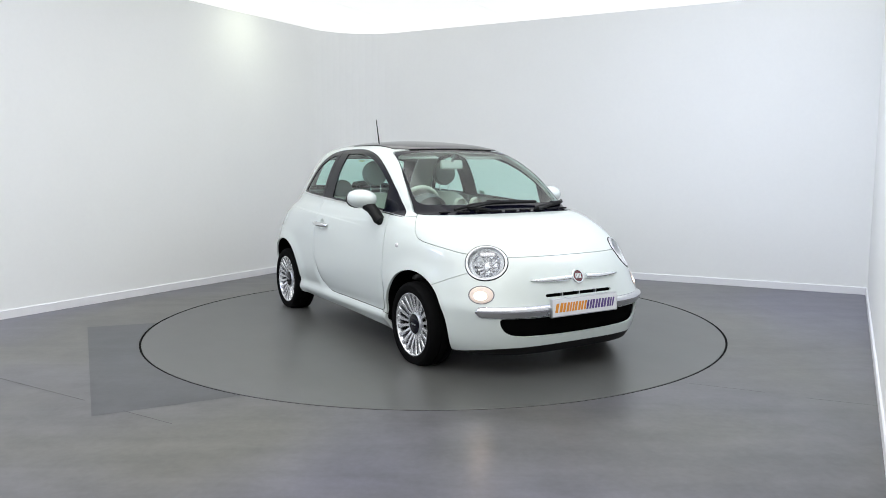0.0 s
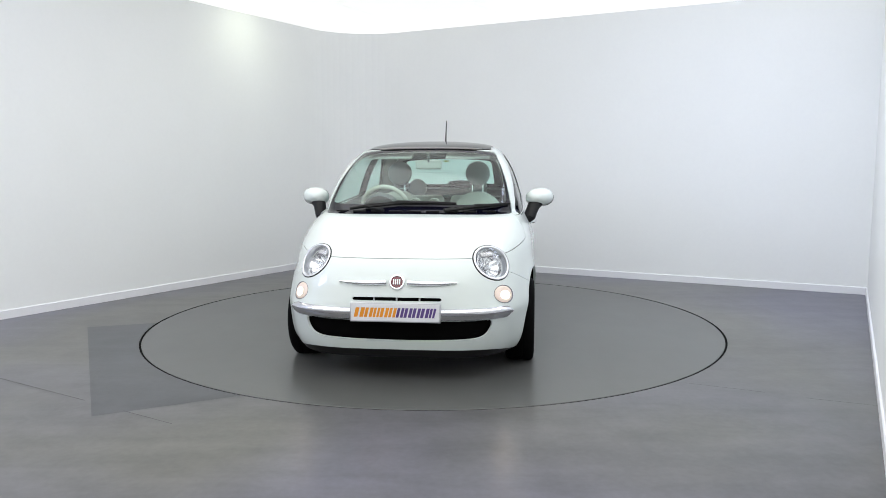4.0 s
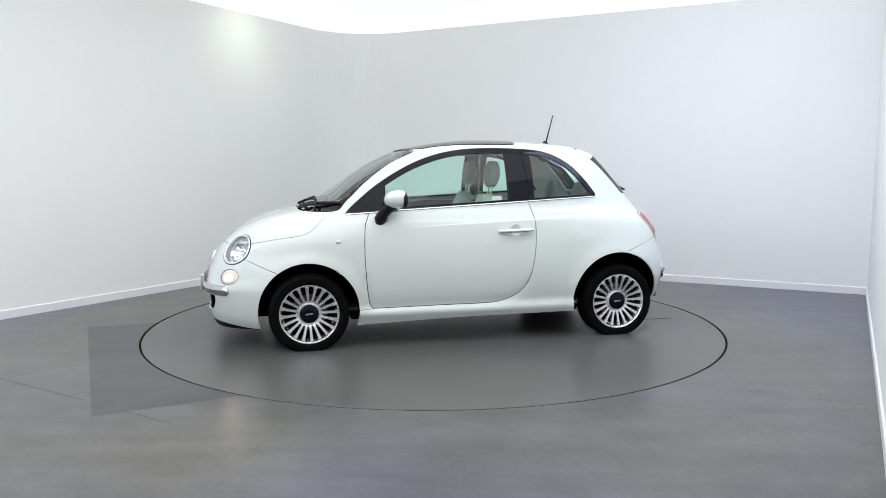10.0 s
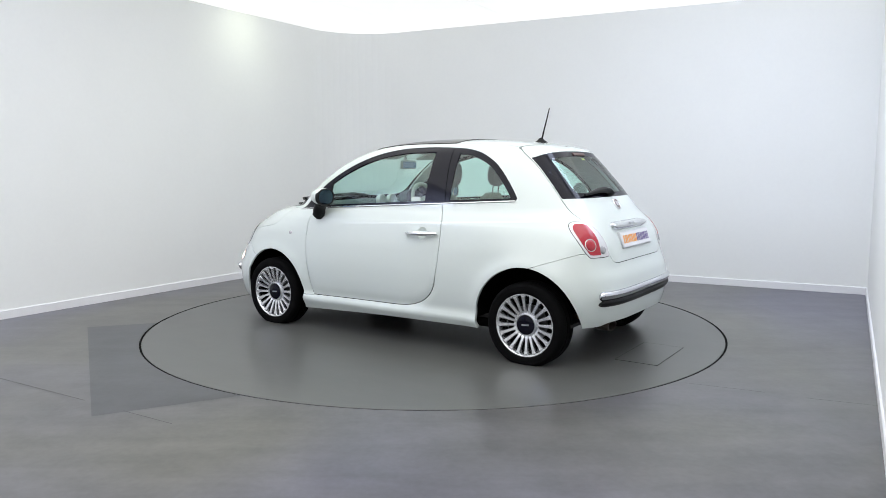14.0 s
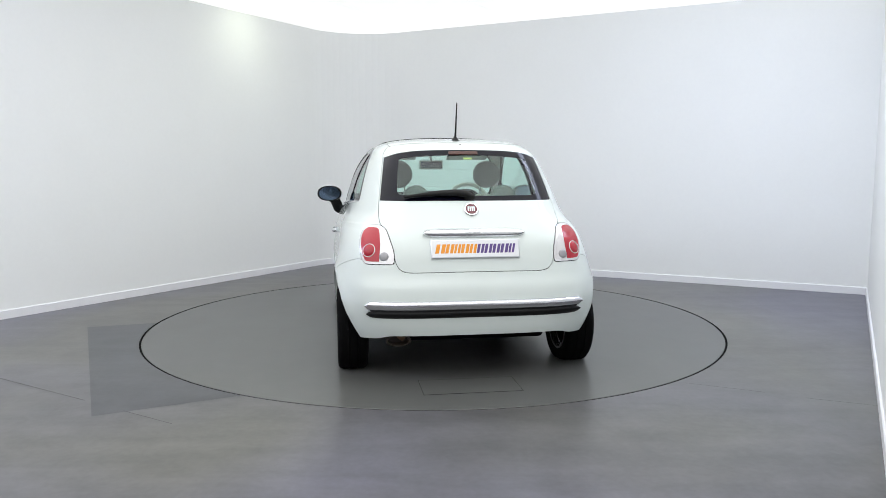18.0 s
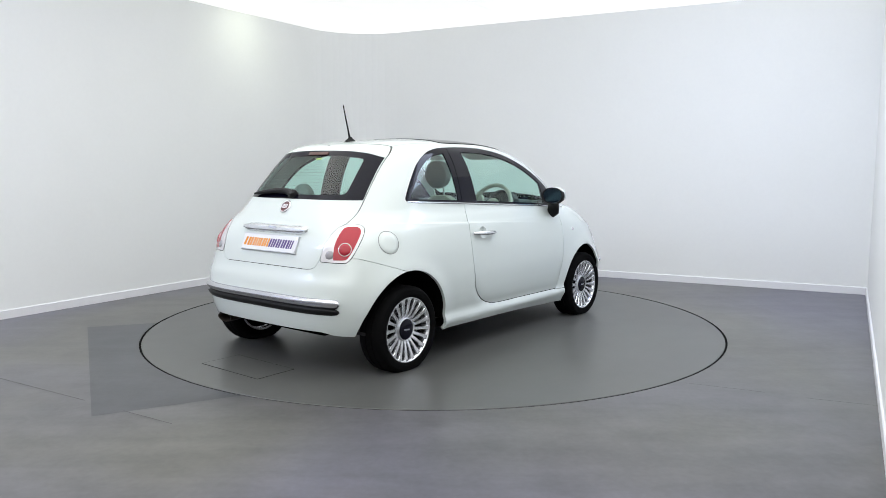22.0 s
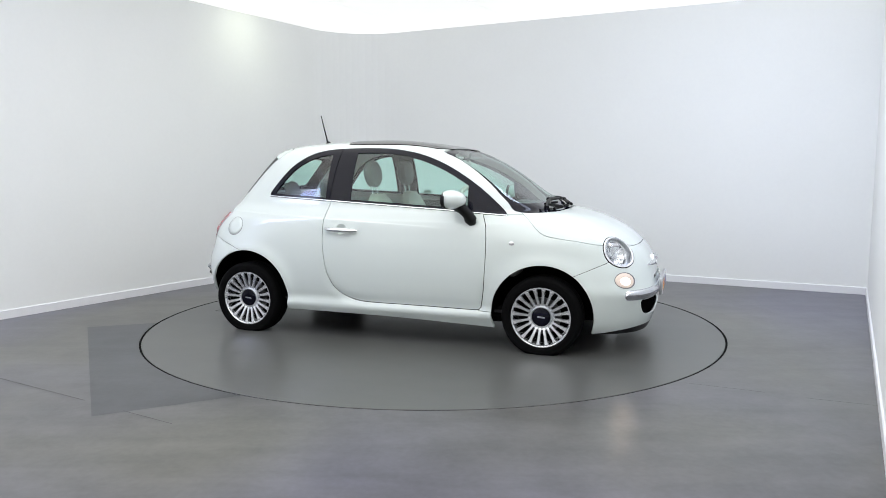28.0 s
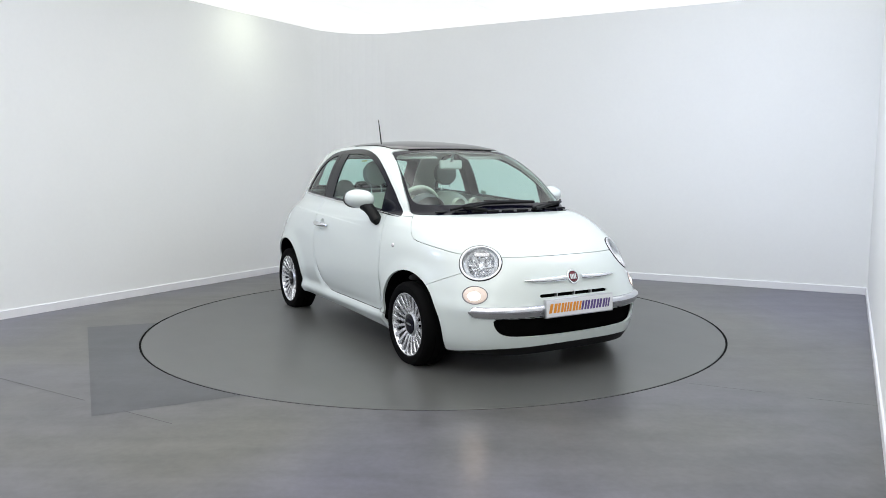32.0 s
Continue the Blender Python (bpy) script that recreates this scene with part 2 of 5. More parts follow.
for f in bm.faces:
    f.material_index = 0 if f in slab else 1
ceiling = part("ceiling", bm, CEIL, None)
ceiling.data.materials.append(JOINT_GLOW)
tagged(ceiling, "bright white ceiling of large flush panels with fine joints", "ceiling", kind="structure")

# floor with a round opening for the platform
STEPS = 180
ring = [Vector((math.cos(2 * math.pi * i / STEPS), math.sin(2 * math.pi * i / STEPS))) for i in range(STEPS)]
verts, faces = [], []
for c in ring:
    far = 11.5
    verts += [(c.x * (DISC_R + 0.0075), c.y * (DISC_R + 0.0075), 0.0), (c.x * 5.0, c.y * 5.0, 0.0), (c.x * far, c.y * far, 0.0),
              (c.x * (DISC_R + 0.0075), c.y * (DISC_R + 0.0075), -0.10)]
for i in range(STEPS):
    j = (i + 1) % STEPS
    faces += [(i * 4, i * 4 + 1, j * 4 + 1, j * 4), (i * 4 + 1, i * 4 + 2, j * 4 + 2, j * 4 + 1), (i * 4 + 3, i * 4, j * 4, j * 4 + 3)]
floor_ob = mesh_object("floor", verts, faces, FLOOR)
# upright edge of the opening is coloured as if in deep shade
floor_ob.data.materials.append(GAP_SHADE)
for p in floor_ob.data.polygons:
    p.material_index = int(abs(p.normal.z) < 0.5)
tagged(floor_ob, "smooth grey painted concrete floor with faint wear", "floor", kind="structure")
bm = bmesh.new()
prism(bm, [(c.x * 2.4, c.y * 2.4) for c in ring], -0.14, -0.10)
tagged(part("pit", bm, GAP_SHADE, None), "dark pit under the turning platform", "pit", kind="structure")

# flat ring added in the gap, its shade painted as near-black
bm = bmesh.new()
lo = [[bm.verts.new((c.x * r, c.y * r, -0.005)) for c in ring] for r in (DISC_R - 0.0073, DISC_R + 0.0073)]
for i in range(STEPS):
    j = (i + 1) % STEPS
    bm.faces.new((lo[0][i], lo[1][i], lo[1][j], lo[0][j]))
tagged(part("platform_gap_shade", bm, GAP_SHADE, None), "near-black ring standing for the shade in the gap round the turntable", "seal", kind="structure")

# the repainted patch beside the platform, ending at the joint
patch = [Vector((-2.744, -0.211)), Vector((-1.747, -2.324)), Vector((-0.90, -1.90)), Vector((-2.1, 0.0))]


def clip_outside_disc(corner_a, corner_b, corner_c, corner_d, n=24):
    """The four-sided patch from its outer edge a-b inwards up to the joint."""
    rows = []
    for i in range(n + 1):
        p, q = corner_a.lerp(corner_b, i / n), corner_d.lerp(corner_c, i / n)
        best = q
        for k in range(400):
            s = p.lerp(q, k / 399)
            if s.length < DISC_R + 0.0105:
                best = s
                break
        rows.append((p, best))
    return rows


rows = clip_outside_disc(*patch)
verts = [(v.x, v.y, 0.001) for r in rows for v in r]
faces = [(2 * i, 2 * i + 2, 2 * i + 3, 2 * i + 1) for i in range(len(rows) - 1)]
tagged(mesh_object("floor_patch", verts, faces, PATCH), "darker repainted patch in the grey floor", "floor patch", kind="structure")

# turning platform
platform = tagged(new("turntable"), "round grey turntable platform set flush in the floor", "turntable")
verts = [(0, 0, 0)]
faces = []
radii = (0.8, 1.6, DISC_R - 0.0105, DISC_R - 0.0075)
heights = (0.0, 0.0, 0.0, -0.003)
for r, z in zip(radii, heights):
    verts += [(c.x * r, c.y * r, z) for c in ring]
verts += [(c.x * (DISC_R - 0.0075), c.y * (DISC_R - 0.0075), -0.09) for c in ring]
for i in range(STEPS):
    j = (i + 1) % STEPS
    faces.append((0, 1 + i, 1 + j))
    for k in range(4):
        faces.append((1 + k * STEPS + i, 1 + (k + 1) * STEPS + i, 1 + (k + 1) * STEPS + j, 1 + k * STEPS + j))
deck = mesh_object("deck", verts, faces, DISC, platform)
# the deck's upright edge takes the same painted shade
deck.data.materials.append(GAP_SHADE)
for p in deck.data.polygons:
    p.material_index = int(abs(p.normal.z) < 0.5)
bm = bmesh.new()
hx0, hx1, hy0, hy1 = -1.965, -1.680, -0.235, 0.335
box(bm, hx0 + 0.003, hx1 - 0.003, hy0 + 0.003, hy1 - 0.003, -0.004, 0.0025, 0.001)
part("hatch_lid", bm, DISC, platform, "small square service hatch lid")
for x0, x1, y0, y1 in ((hx0, hx0 + 0.003, hy0, hy1), (hx1 - 0.002, hx1, hy0, hy1), (hx0, hx1, hy0, hy0 + 0.0025), (hx0, hx1, hy1 - 0.002, hy1)):
    bm = bmesh.new()
    box(bm, x0, x1, y0, y1, -0.003, 0.0022)
    part("hatch_joint", bm, HATCH_GAP, platform)

# saw-cut joints in the floor, crossing below the platform
for a, b in (((-6.2, 0.55), (-1.90, -2.066)), ((-1.62, -2.24), (-1.30, -2.44)), ((1.47, -1.775), (1.72, -1.895)), ((2.04, -2.07), (2.36, -2.205)), ((1.72, -1.895), (1.86, -1.965))):
    bm = bmesh.new()
    line_strip(bm, a, b, 0.0045, 0.002)
    tagged(part("floor_joint", bm, LINE, None), "fine dark saw-cut line in the floor", "floor joint", kind="structure")


# ---------------------------------------------------------------- the car's skin
# Car space: x forwards, y to its left, z up, the origin on the ground midway between the axles.
def smooth_line(keys):
    """A monotone cubic through (place, value) pairs, as a function of an array."""
    k = np.array(sorted(keys), float)
    x, y = k[:, 0], k[:, 1]
    h, d = np.diff(x), np.diff(y) / np.diff(x)
    m = np.zeros(len(x))
    m[0], m[-1] = d[0], d[-1]
    for i in range(1, len(x) - 1):
        if d[i - 1] * d[i] > 0:
            a, b = 2 * h[i] + h[i - 1], h[i] + 2 * h[i - 1]
            m[i] = (a + b) / (a / d[i - 1] + b / d[i])

    def at(q):
        q = np.clip(np.asarray(q, float), x[0], x[-1])
        i = np.clip(np.searchsorted(x, q) - 1, 0, len(x) - 2)
        t = (q - x[i]) / h[i]
        return ((2 * t**3 - 3 * t**2 + 1) * y[i] + (t**3 - 2 * t**2 + t) * h[i] * m[i]
                + (3 * t**2 - 2 * t**3) * y[i + 1] + (t**3 - t**2) * h[i] * m[i + 1])
    return at


TOP_Z = 1.470


def by_height(keys):
    """As smooth_line, but even at the crown of the roof, where the skin lies flat."""
    f = smooth_line([(math.sqrt(max(TOP_Z - z, 0)), v) for z, v in keys])
    return lambda z: f(np.sqrt(np.maximum(TOP_Z - np.asarray(z, float), 0)))


# foremost and rearmost point of each level, on the middle line
FRONT = by_height([(0.13, 1.81), (0.20, 1.840), (0.30, 1.862), (0.40, 1.868), (0.50, 1.850), (0.60, 1.818), (0.68, 1.772), (0.735, 1.72),
                   (0.80, 1.635), (0.85, 1.545), (0.90, 1.42), (0.935, 1.285), (0.955, 1.165), (0.985, 1.09), (1.062, 0.935), (1.226, 0.698),
                   (1.33, 0.525), (1.39, 0.385), (1.425, 0.235), (1.45, 0.055), (1.463, -0.08), (TOP_Z, -0.26)])
REAR = by_height([(0.13, -1.58), (0.22, -1.625), (0.35, -1.655), (0.45, -1.660), (0.55, -1.645), (0.63, -1.612), (0.72, -1.585), (0.80, -1.555),
                  (0.92, -1.485), (1.05, -1.395), (1.20, -1.27), (1.33, -1.155), (1.375, -1.115), (1.40, -1.06), (1.43, -0.92), (1.455, -0.66),
                  (1.465, -0.45), (TOP_Z, -0.26)])
# half width of each level at its widest
WIDE = by_height([(0.13, 0.725), (0.17, 0.752), (0.22, 0.773), (0.30, 0.787), (0.36, 0.794), (0.42, 0.802), (0.55, 0.808), (0.68, 0.803), (0.78, 0.790), (0.87, 0.769), (0.89, 0.760), (0.93, 0.742),
                  (0.97, 0.722), (1.02, 0.707), (1.15, 0.668), (1.25, 0.628), (1.33, 0.583), (1.38, 0.545), (1.41, 0.505), (1.435, 0.44),
                  (1.455, 0.31), (1.466, 0.155), (TOP_Z, 0.0)])
# where the ends' rounding starts, and how square it is
FRONT_MID = by_height([(0.13, 0.6), (0.74, 0.6), (0.85, 0.4), (0.95, 0.08), (1.10, -0.2), (1.35, -0.26), (TOP_Z, -0.26)])
REAR_MID = by_height([(0.13, -1.0), (0.60, -1.0), (0.70, -0.9), (0.82, -0.6), (1.0, -0.32), (1.35, -0.26), (TOP_Z, -0.26)])
FRONT_SQ = by_height([(0.13, 4.0), (0.41, 4.0), (0.51, 3.55), (0.68, 3.15), (0.82, 3.3), (0.95, 4.2), (1.05, 6.8), (1.15, 8.6), (1.25, 8.8), (1.35, 7.2), (1.42, 4.5), (TOP_Z, 2.6)])
REAR_SQ = by_height([(0.13, 3.0), (0.26, 3.6), (0.35, 4.0), (0.45, 4.3), (0.60, 4.5), (0.70, 5.0), (0.82, 6.2), (1.0, 4.8), (1.33, 5.0), (1.40, 4.0), (TOP_Z, 2.6)])
REAR_TAPER = by_height([(0.13, 0.02), (0.55, 0.03), (0.75, 0.06), (0.9, 0.075), (1.1, 0.09), (1.35, 0.07), (1.42, 0.03), (TOP_Z, 0.0)])
AXLE_F, AXLE_R = (1.15, 0.262), (-1.135, 0.275)
ARCH_F, ARCH_R = 0.346, 0.354


def flare(x, z):
    """The lips round the wheel openings stand proud a little."""
    out = 0.0
    for (cx, cz), r in ((AXLE_F, ARCH_F), (AXLE_R, ARCH_R)):
        d = np.hypot(x - cx, z - cz) - r
        out = out + (0.012 if cx > 0 else 0.018) * np.exp(-np.maximum(d, 0) ** 2 / 0.06**2) * (z < 0.8)
    return out * np.where(np.asarray(x) < -1.2, np.clip((np.asarray(z) - 0.20) / 0.2, 0, 1), 1.0)


def sill(x, z):
    """The rounded sill below the door, with a shallow hollow above it, between the wheels alone."""
    x, z = np.asarray(x, float), np.asarray(z, float)
    span = np.clip((0.98 - x) / 0.15, 0, 1) * np.clip((x + 0.98) / 0.15, 0, 1)
    return (0.017 * np.exp(-((z - 0.238) / 0.034) ** 2) - 0.007 * np.exp(-((z - 0.305) / 0.03) ** 2)) * span


def crease(x, z):
    """The fine shoulder line that runs from the door back to the tail lamp."""
    line = 0.859 - 0.046 * x
    d = np.asarray(line - z)
    fade = np.clip((0.55 - np.asarray(x)) / 0.9, 0, 1) * np.clip((np.asarray(x) + 1.42) / 0.15, 0, 1)
    return np.where(d > 0, 0.0055 * np.exp(-d / 0.05), 0.0055 * np.exp(d / 0.004)) * fade


def side_y(x, z):
    """The skin's half width at x along the car and height z."""
    x, z = np.broadcast_arrays(np.asarray(x, float), np.asarray(z, float))
    w = WIDE(z)
    fm, rm = FRONT_MID(z), REAR_MID(z)
    a = np.clip((x - fm) / np.maximum(FRONT(z) - fm, 1e-6), 0, 1)
    b = np.clip((rm - x) / np.maximum(rm - REAR(z), 1e-6), 0, 1)
    nf, nr = FRONT_SQ(z), REAR_SQ(z)
    y = np.where(a > 0, (1 - a**nf) ** (1 / nf), (1 - b**nr) ** (1 / nr)) * (1 - REAR_TAPER(z) * b * b)
    return w * y + (flare(x, z) + crease(x, z) + sill(x, z)) * (y > 0.5)


def front_x(y, z):
    y, z = np.broadcast_arrays(np.asarray(y, float), np.asarray(z, float))
    n, fm = FRONT_SQ(z), FRONT_MID(z)
    q = np.clip(np.abs(y) / np.maximum(WIDE(z), 1e-6), 0, 1)
    return fm + (FRONT(z) - fm) * (1 - q**n) ** (1 / n)


def rear_x(y, z):
    y, z = np.broadcast_arrays(np.asarray(y, float), np.asarray(z, float))
    n, rm, c = REAR_SQ(z), REAR_MID(z), REAR_TAPER(z)
    b = np.full(y.shape, 0.9)
    for _ in range(6):
        q = np.clip(np.abs(y) / np.maximum(WIDE(z) * (1 - c * b * b), 1e-6), 0, 1)
        b = (1 - q**n) ** (1 / n)
    return rm + (REAR(z) - rm) * b


def skin_levels(n, z0, z1=TOP_Z):
    z = TOP_Z - np.linspace(math.sqrt(TOP_Z - z0), 0, 4000) ** 2
    step = np.abs(np.diff(FRONT(z))) + np.abs(np.diff(REAR(z))) + np.abs(np.diff(WIDE(z))) + 1.5 * np.abs(np.diff(z))
    s = np.concatenate([[0], np.cumsum(step)])
    return np.interp(np.linspace(0, s[-1], n), s, z)


def skin_slice(z, n):
    """n points of one level's half outline, from the nose round the left side to the tail, evenly spaced."""
    f = np.linspace(0, math.pi / 2, 500)
    nf, nr = float(FRONT_SQ(z)), float(REAR_SQ(z))
    fm, rm, w, c = float(FRONT_MID(z)), float(REAR_MID(z)), float(WIDE(z)), float(REAR_TAPER(z))
    ca, sa = np.cos(f) ** (2 / nf), np.sin(f) ** (2 / nf)
    cb, sb = np.cos(f[::-1]) ** (2 / nr), np.sin(f[::-1]) ** (2 / nr)
    ca[-1], cb[0] = 0, 0
    x = np.concatenate([fm + (float(FRONT(z)) - fm) * ca, rm + (float(REAR(z)) - rm) * cb])
    y = np.concatenate([w * sa, w * sb * (1 - c * cb * cb)])
    s = np.concatenate([[0], np.cumsum(np.hypot(np.diff(x), np.diff(y)))])
    q = np.linspace(0, s[-1], n)
    x, y = np.interp(q, s, x), np.interp(q, s, y)
    y = y + (flare(x, z) + crease(x, z) + sill(x, z)) * (y > 0.5 * w)
    y[0] = y[-1] = 0.0
    return x, y


NU = 220
zs = np.unique(np.round(np.concatenate([skin_levels(165, 0.14), np.linspace(0.846, 0.925, 24)]), 6))
NV = len(zs)
zs[-1] = (zs[-2] + 3 * TOP_Z) / 4
pts = []
for z in zs:
    x, y = skin_slice(z, NU)
    pts.append(np.stack([x, y, np.full(NU, z)], 1))
SKIN_V = np.concatenate(pts + [np.array([[-0.26, 0.0, TOP_Z]])])
SKIN_F = [(k * NU + i, k * NU + i + 1, (k + 1) * NU + i + 1, (k + 1) * NU + i) for k in range(NV - 1) for i in range(NU - 1)]
SKIN_F += [((NV - 1) * NU + i, (NV - 1) * NU + i + 1, NV * NU) for i in range(NU - 1)]


class Skin:
    """The left half of the skin as loose faces that can be cut along any line f = 0."""

    def __init__(self, verts, faces):
        self.v = np.asarray(verts, float)
        self.f = faces

    def split(self, faces, fn):
        """(faces where fn < 0, faces where fn >= 0); faces that the line crosses are cut in two."""
        val = fn(self.v)
        val = np.where(np.abs(val) < 1e-6, 1e-6, val)
        neg = val < 0
        lo, hi, extra, seen = [], [], [], {}
        n0 = len(self.v)
        for face in faces:
            k = [bool(neg[i]) for i in face]
            if all(k):
                lo.append(face)
            elif not any(k):
                hi.append(face)
            else:
                a, b = [], []
                for i, p in enumerate(face):
                    q = face[(i + 1) % len(face)]
                    (a if neg[p] else b).append(p)
                    if neg[p] != neg[q]:
                        key = (min(p, q), max(p, q))
                        if key not in seen:
                            t = val[key[0]] / (val[key[0]] - val[key[1]])
                            seen[key] = n0 + len(extra)
                            extra.append(self.v[key[0]] * (1 - t) + self.v[key[1]] * t)
                        a.append(seen[key])
                        b.append(seen[key])
                if len(a) > 2:
                    lo.append(tuple(a))
                if len(b) > 2:
                    hi.append(tuple(b))
        if extra:
            self.v = np.concatenate([self.v, np.array(extra)])
        return lo, hi

    def seam(self, faces, fn, gap=0.005):
        """As split, with a shut line of that width left open between the two."""
        lo, rest = self.split(faces, lambda v: fn(v) + gap / 2)
        _, hi = self.split(rest, lambda v: fn(v) - gap / 2)
        return lo, hi


def outline(points, per=8):
    """A closed line through points (a, b) or (a, b, 1) where it has a sharp corner."""
    p = [np.array(q[:2], float) for q in points]
    sharp = [len(q) > 2 for q in points]
    n = len(p)
    out = []
    for i in range(n):
        a, b = p[i], p[(i + 1) % n]
        m0 = (b - a) if sharp[i] else (b - p[i - 1]) / 2
        m1 = (b - a) if sharp[(i + 1) % n] else (p[(i + 2) % n] - a) / 2
        size = np.linalg.norm(b - a)
        for m in (m0, m1):
            ln = np.linalg.norm(m)
            if ln > 1.3 * size:
                m *= 1.3 * size / ln
        for k in range(per):
            t = k / per
            out.append((2 * t**3 - 3 * t**2 + 1) * a + (t**3 - 2 * t**2 + t) * m0 + (3 * t**2 - 2 * t**3) * b + (t**3 - t**2) * m1)
    return np.array(out)


def distance(line):
    """Signed distance from points (n, 2) to a closed line, below zero inside."""
    a, b = line, np.roll(line, -1, 0)
    d = b - a
    dd = np.maximum((d * d).sum(1), 1e-12)

    def at(p):
        best = np.full(len(p), 1e9)
        odd = np.zeros(len(p), bool)
        for i in range(len(a)):
            r = p - a[i]
            t = np.clip((r @ d[i]) / dd[i], 0, 1)
            best = np.minimum(best, np.hypot(r[:, 0] - t * d[i, 0], r[:, 1] - t * d[i, 1]))
            cross = (a[i, 1] > p[:, 1]) != (b[i, 1] > p[:, 1])
            with np.errstate(divide="ignore", invalid="ignore"):
                xx = a[i, 0] + (p[:, 1] - a[i, 1]) * d[i, 0] / d[i, 1]
            odd ^= cross & (p[:, 0] < xx)
        return np.where(odd, -best, best)
    return at


def vertex_normals(v, faces):
    n = np.zeros_like(v)
    for f in faces:
        a = v[f[0]]
        c = np.zeros(3)
        for i in range(1, len(f) - 1):
            c += np.cross(v[f[i]] - a, v[f[i + 1]] - a)
        for i in f:
            n[i] += c
    ln = np.linalg.norm(n, axis=1, keepdims=True)
    return n / np.maximum(ln, 1e-12)


def panel(name, skin, faces, mat, parent, side="both", depth=0.016, lift=0.0, label="", right=None):
    """A sheet of the skin with folded edges. side: left, right or both halves joined over the middle line."""
    used = sorted({i for f in faces for i in f})
    back = {j: k for k, j in enumerate(used)}
    v = skin.v[used]
    fs = [tuple(back[i] for i in f) for f in faces]
    n = vertex_normals(v, fs)
    mid = np.abs(v[:, 1]) < 1e-7
    n[mid, 1] = 0
    n /= np.maximum(np.linalg.norm(n, axis=1, keepdims=True), 1e-9)
    v = v + n * lift
    if side == "both":
        mirror = {}
        flip = np.array([1, -1, 1])
        if right is None:
            extra, ne, at = [], [], len(v)
            for i in range(len(v)):
                if mid[i]:
                    mirror[i] = i
                else:
                    mirror[i] = at
                    extra.append(v[i] * flip)
                    ne.append(n[i] * flip)
                    at += 1
            fs = fs + [tuple(mirror[i] for i in f[::-1]) for f in fs]
            v, n = np.concatenate([v, np.array(extra).reshape(-1, 3)]), np.concatenate([n, np.array(ne).reshape(-1, 3)])
    elif side == "right":
        v, n = v * np.array([1, -1, 1]), n * np.array([1, -1, 1])
        fs = [f[::-1] for f in fs]
    count = {}
    for f in fs:
        for i in range(len(f)):
            a, b = f[i], f[(i + 1) % len(f)]
            key = (min(a, b), max(a, b))
            count[key] = None if key in count else (a, b)
    rim = [e for e in count.values() if e]
    top, low = {}, {}
    ev = []
    base = len(v)
    for a, b in rim:
        for i in (a, b):
            if i not in top:
                top[i] = base + len(ev)
                ev.append(v[i])
                low[i] = base + len(ev)
                ev.append(v[i] - n[i] * depth)
    fs = fs + [(top[b], top[a], low[a], low[b]) for a, b in rim]
    if ev:
        v = np.concatenate([v, np.array(ev)])
    return mesh_object(name, v, fs, mat, parent, label, smooth=True)


def lathe(bm, profile, m, seg=48):
    """A turned body: profile of (radius, height) along the axis of m."""
    rows = []
    for r, h in profile:
        if r < 1e-6:
            rows.append([bm.verts.new(m @ Vector((0, 0, h)))])
        else:
            rows.append([bm.verts.new(m @ Vector((r * math.cos(2 * math.pi * i / seg), r * math.sin(2 * math.pi * i / seg), h))) for i in range(seg)])
    for a, b in zip(rows, rows[1:]):
        for i in range(seg):
            j = (i + 1) % seg
            if len(a) == 1 and len(b) == 1:
                continue
            if len(a) == 1:
                bm.faces.new((a[0], b[i], b[j]))
            elif len(b) == 1:
                bm.faces.new((a[i], b[0], a[j]))
            else:
                bm.faces.new((a[i], b[i], b[j], a[j]))


def tube(bm, points, radius, seg=10, flat=1.0, closed=False, up=(0, 0, 1)):
    """A round or flattened bar along points; radius may be a list."""
    pts_ = [Vector(p) for p in points]
    n = len(pts_)
    rows = []
    for i, p in enumerate(pts_):
        d = (pts_[(i + 1) % n] - pts_[i - 1]) if closed else (pts_[min(i + 1, n - 1)] - pts_[max(i - 1, 0)])
        d.normalize()
        s = d.cross(Vector(up))
        s = s.normalized() if s.length > 1e-4 else d.orthogonal().normalized()
        u = s.cross(d)
        r = radius[i] if isinstance(radius, (list, tuple)) else radius
        rows.append([bm.verts.new(p + s * r * math.cos(2 * math.pi * k / seg) + u * r * flat * math.sin(2 * math.pi * k / seg)) for k in range(seg)])
    for i in range(n if closed else n - 1):
        a, b = rows[i], rows[(i + 1) % n]
        for k in range(seg):
            bm.faces.new((a[k], a[(k + 1) % seg], b[(k + 1) % seg], b[k]))
    if not closed:
        bm.faces.new(rows[0][::-1])
        bm.faces.new(rows[-1])


def facing(origin, normal, up=(0, 0, 1)):
    """A pose whose z axis is the normal and whose y axis leans up."""
    z = Vector(normal).normalized()
    x = Vector(up).cross(z).normalized()
    y = z.cross(x)
    m = Matrix((x, y, z)).transposed().to_4x4()
    m.translation = origin
    return m


# ---------------------------------------------------------------- cutting the skin into panels
car = tagged(new("car"), "small white three-door hatchback with a dark glass roof on a turntable", "car")
skin = Skin(SKIN_V, SKIN_F)
XZ, YZ, XY = [0, 2], [1, 2], [0, 1]

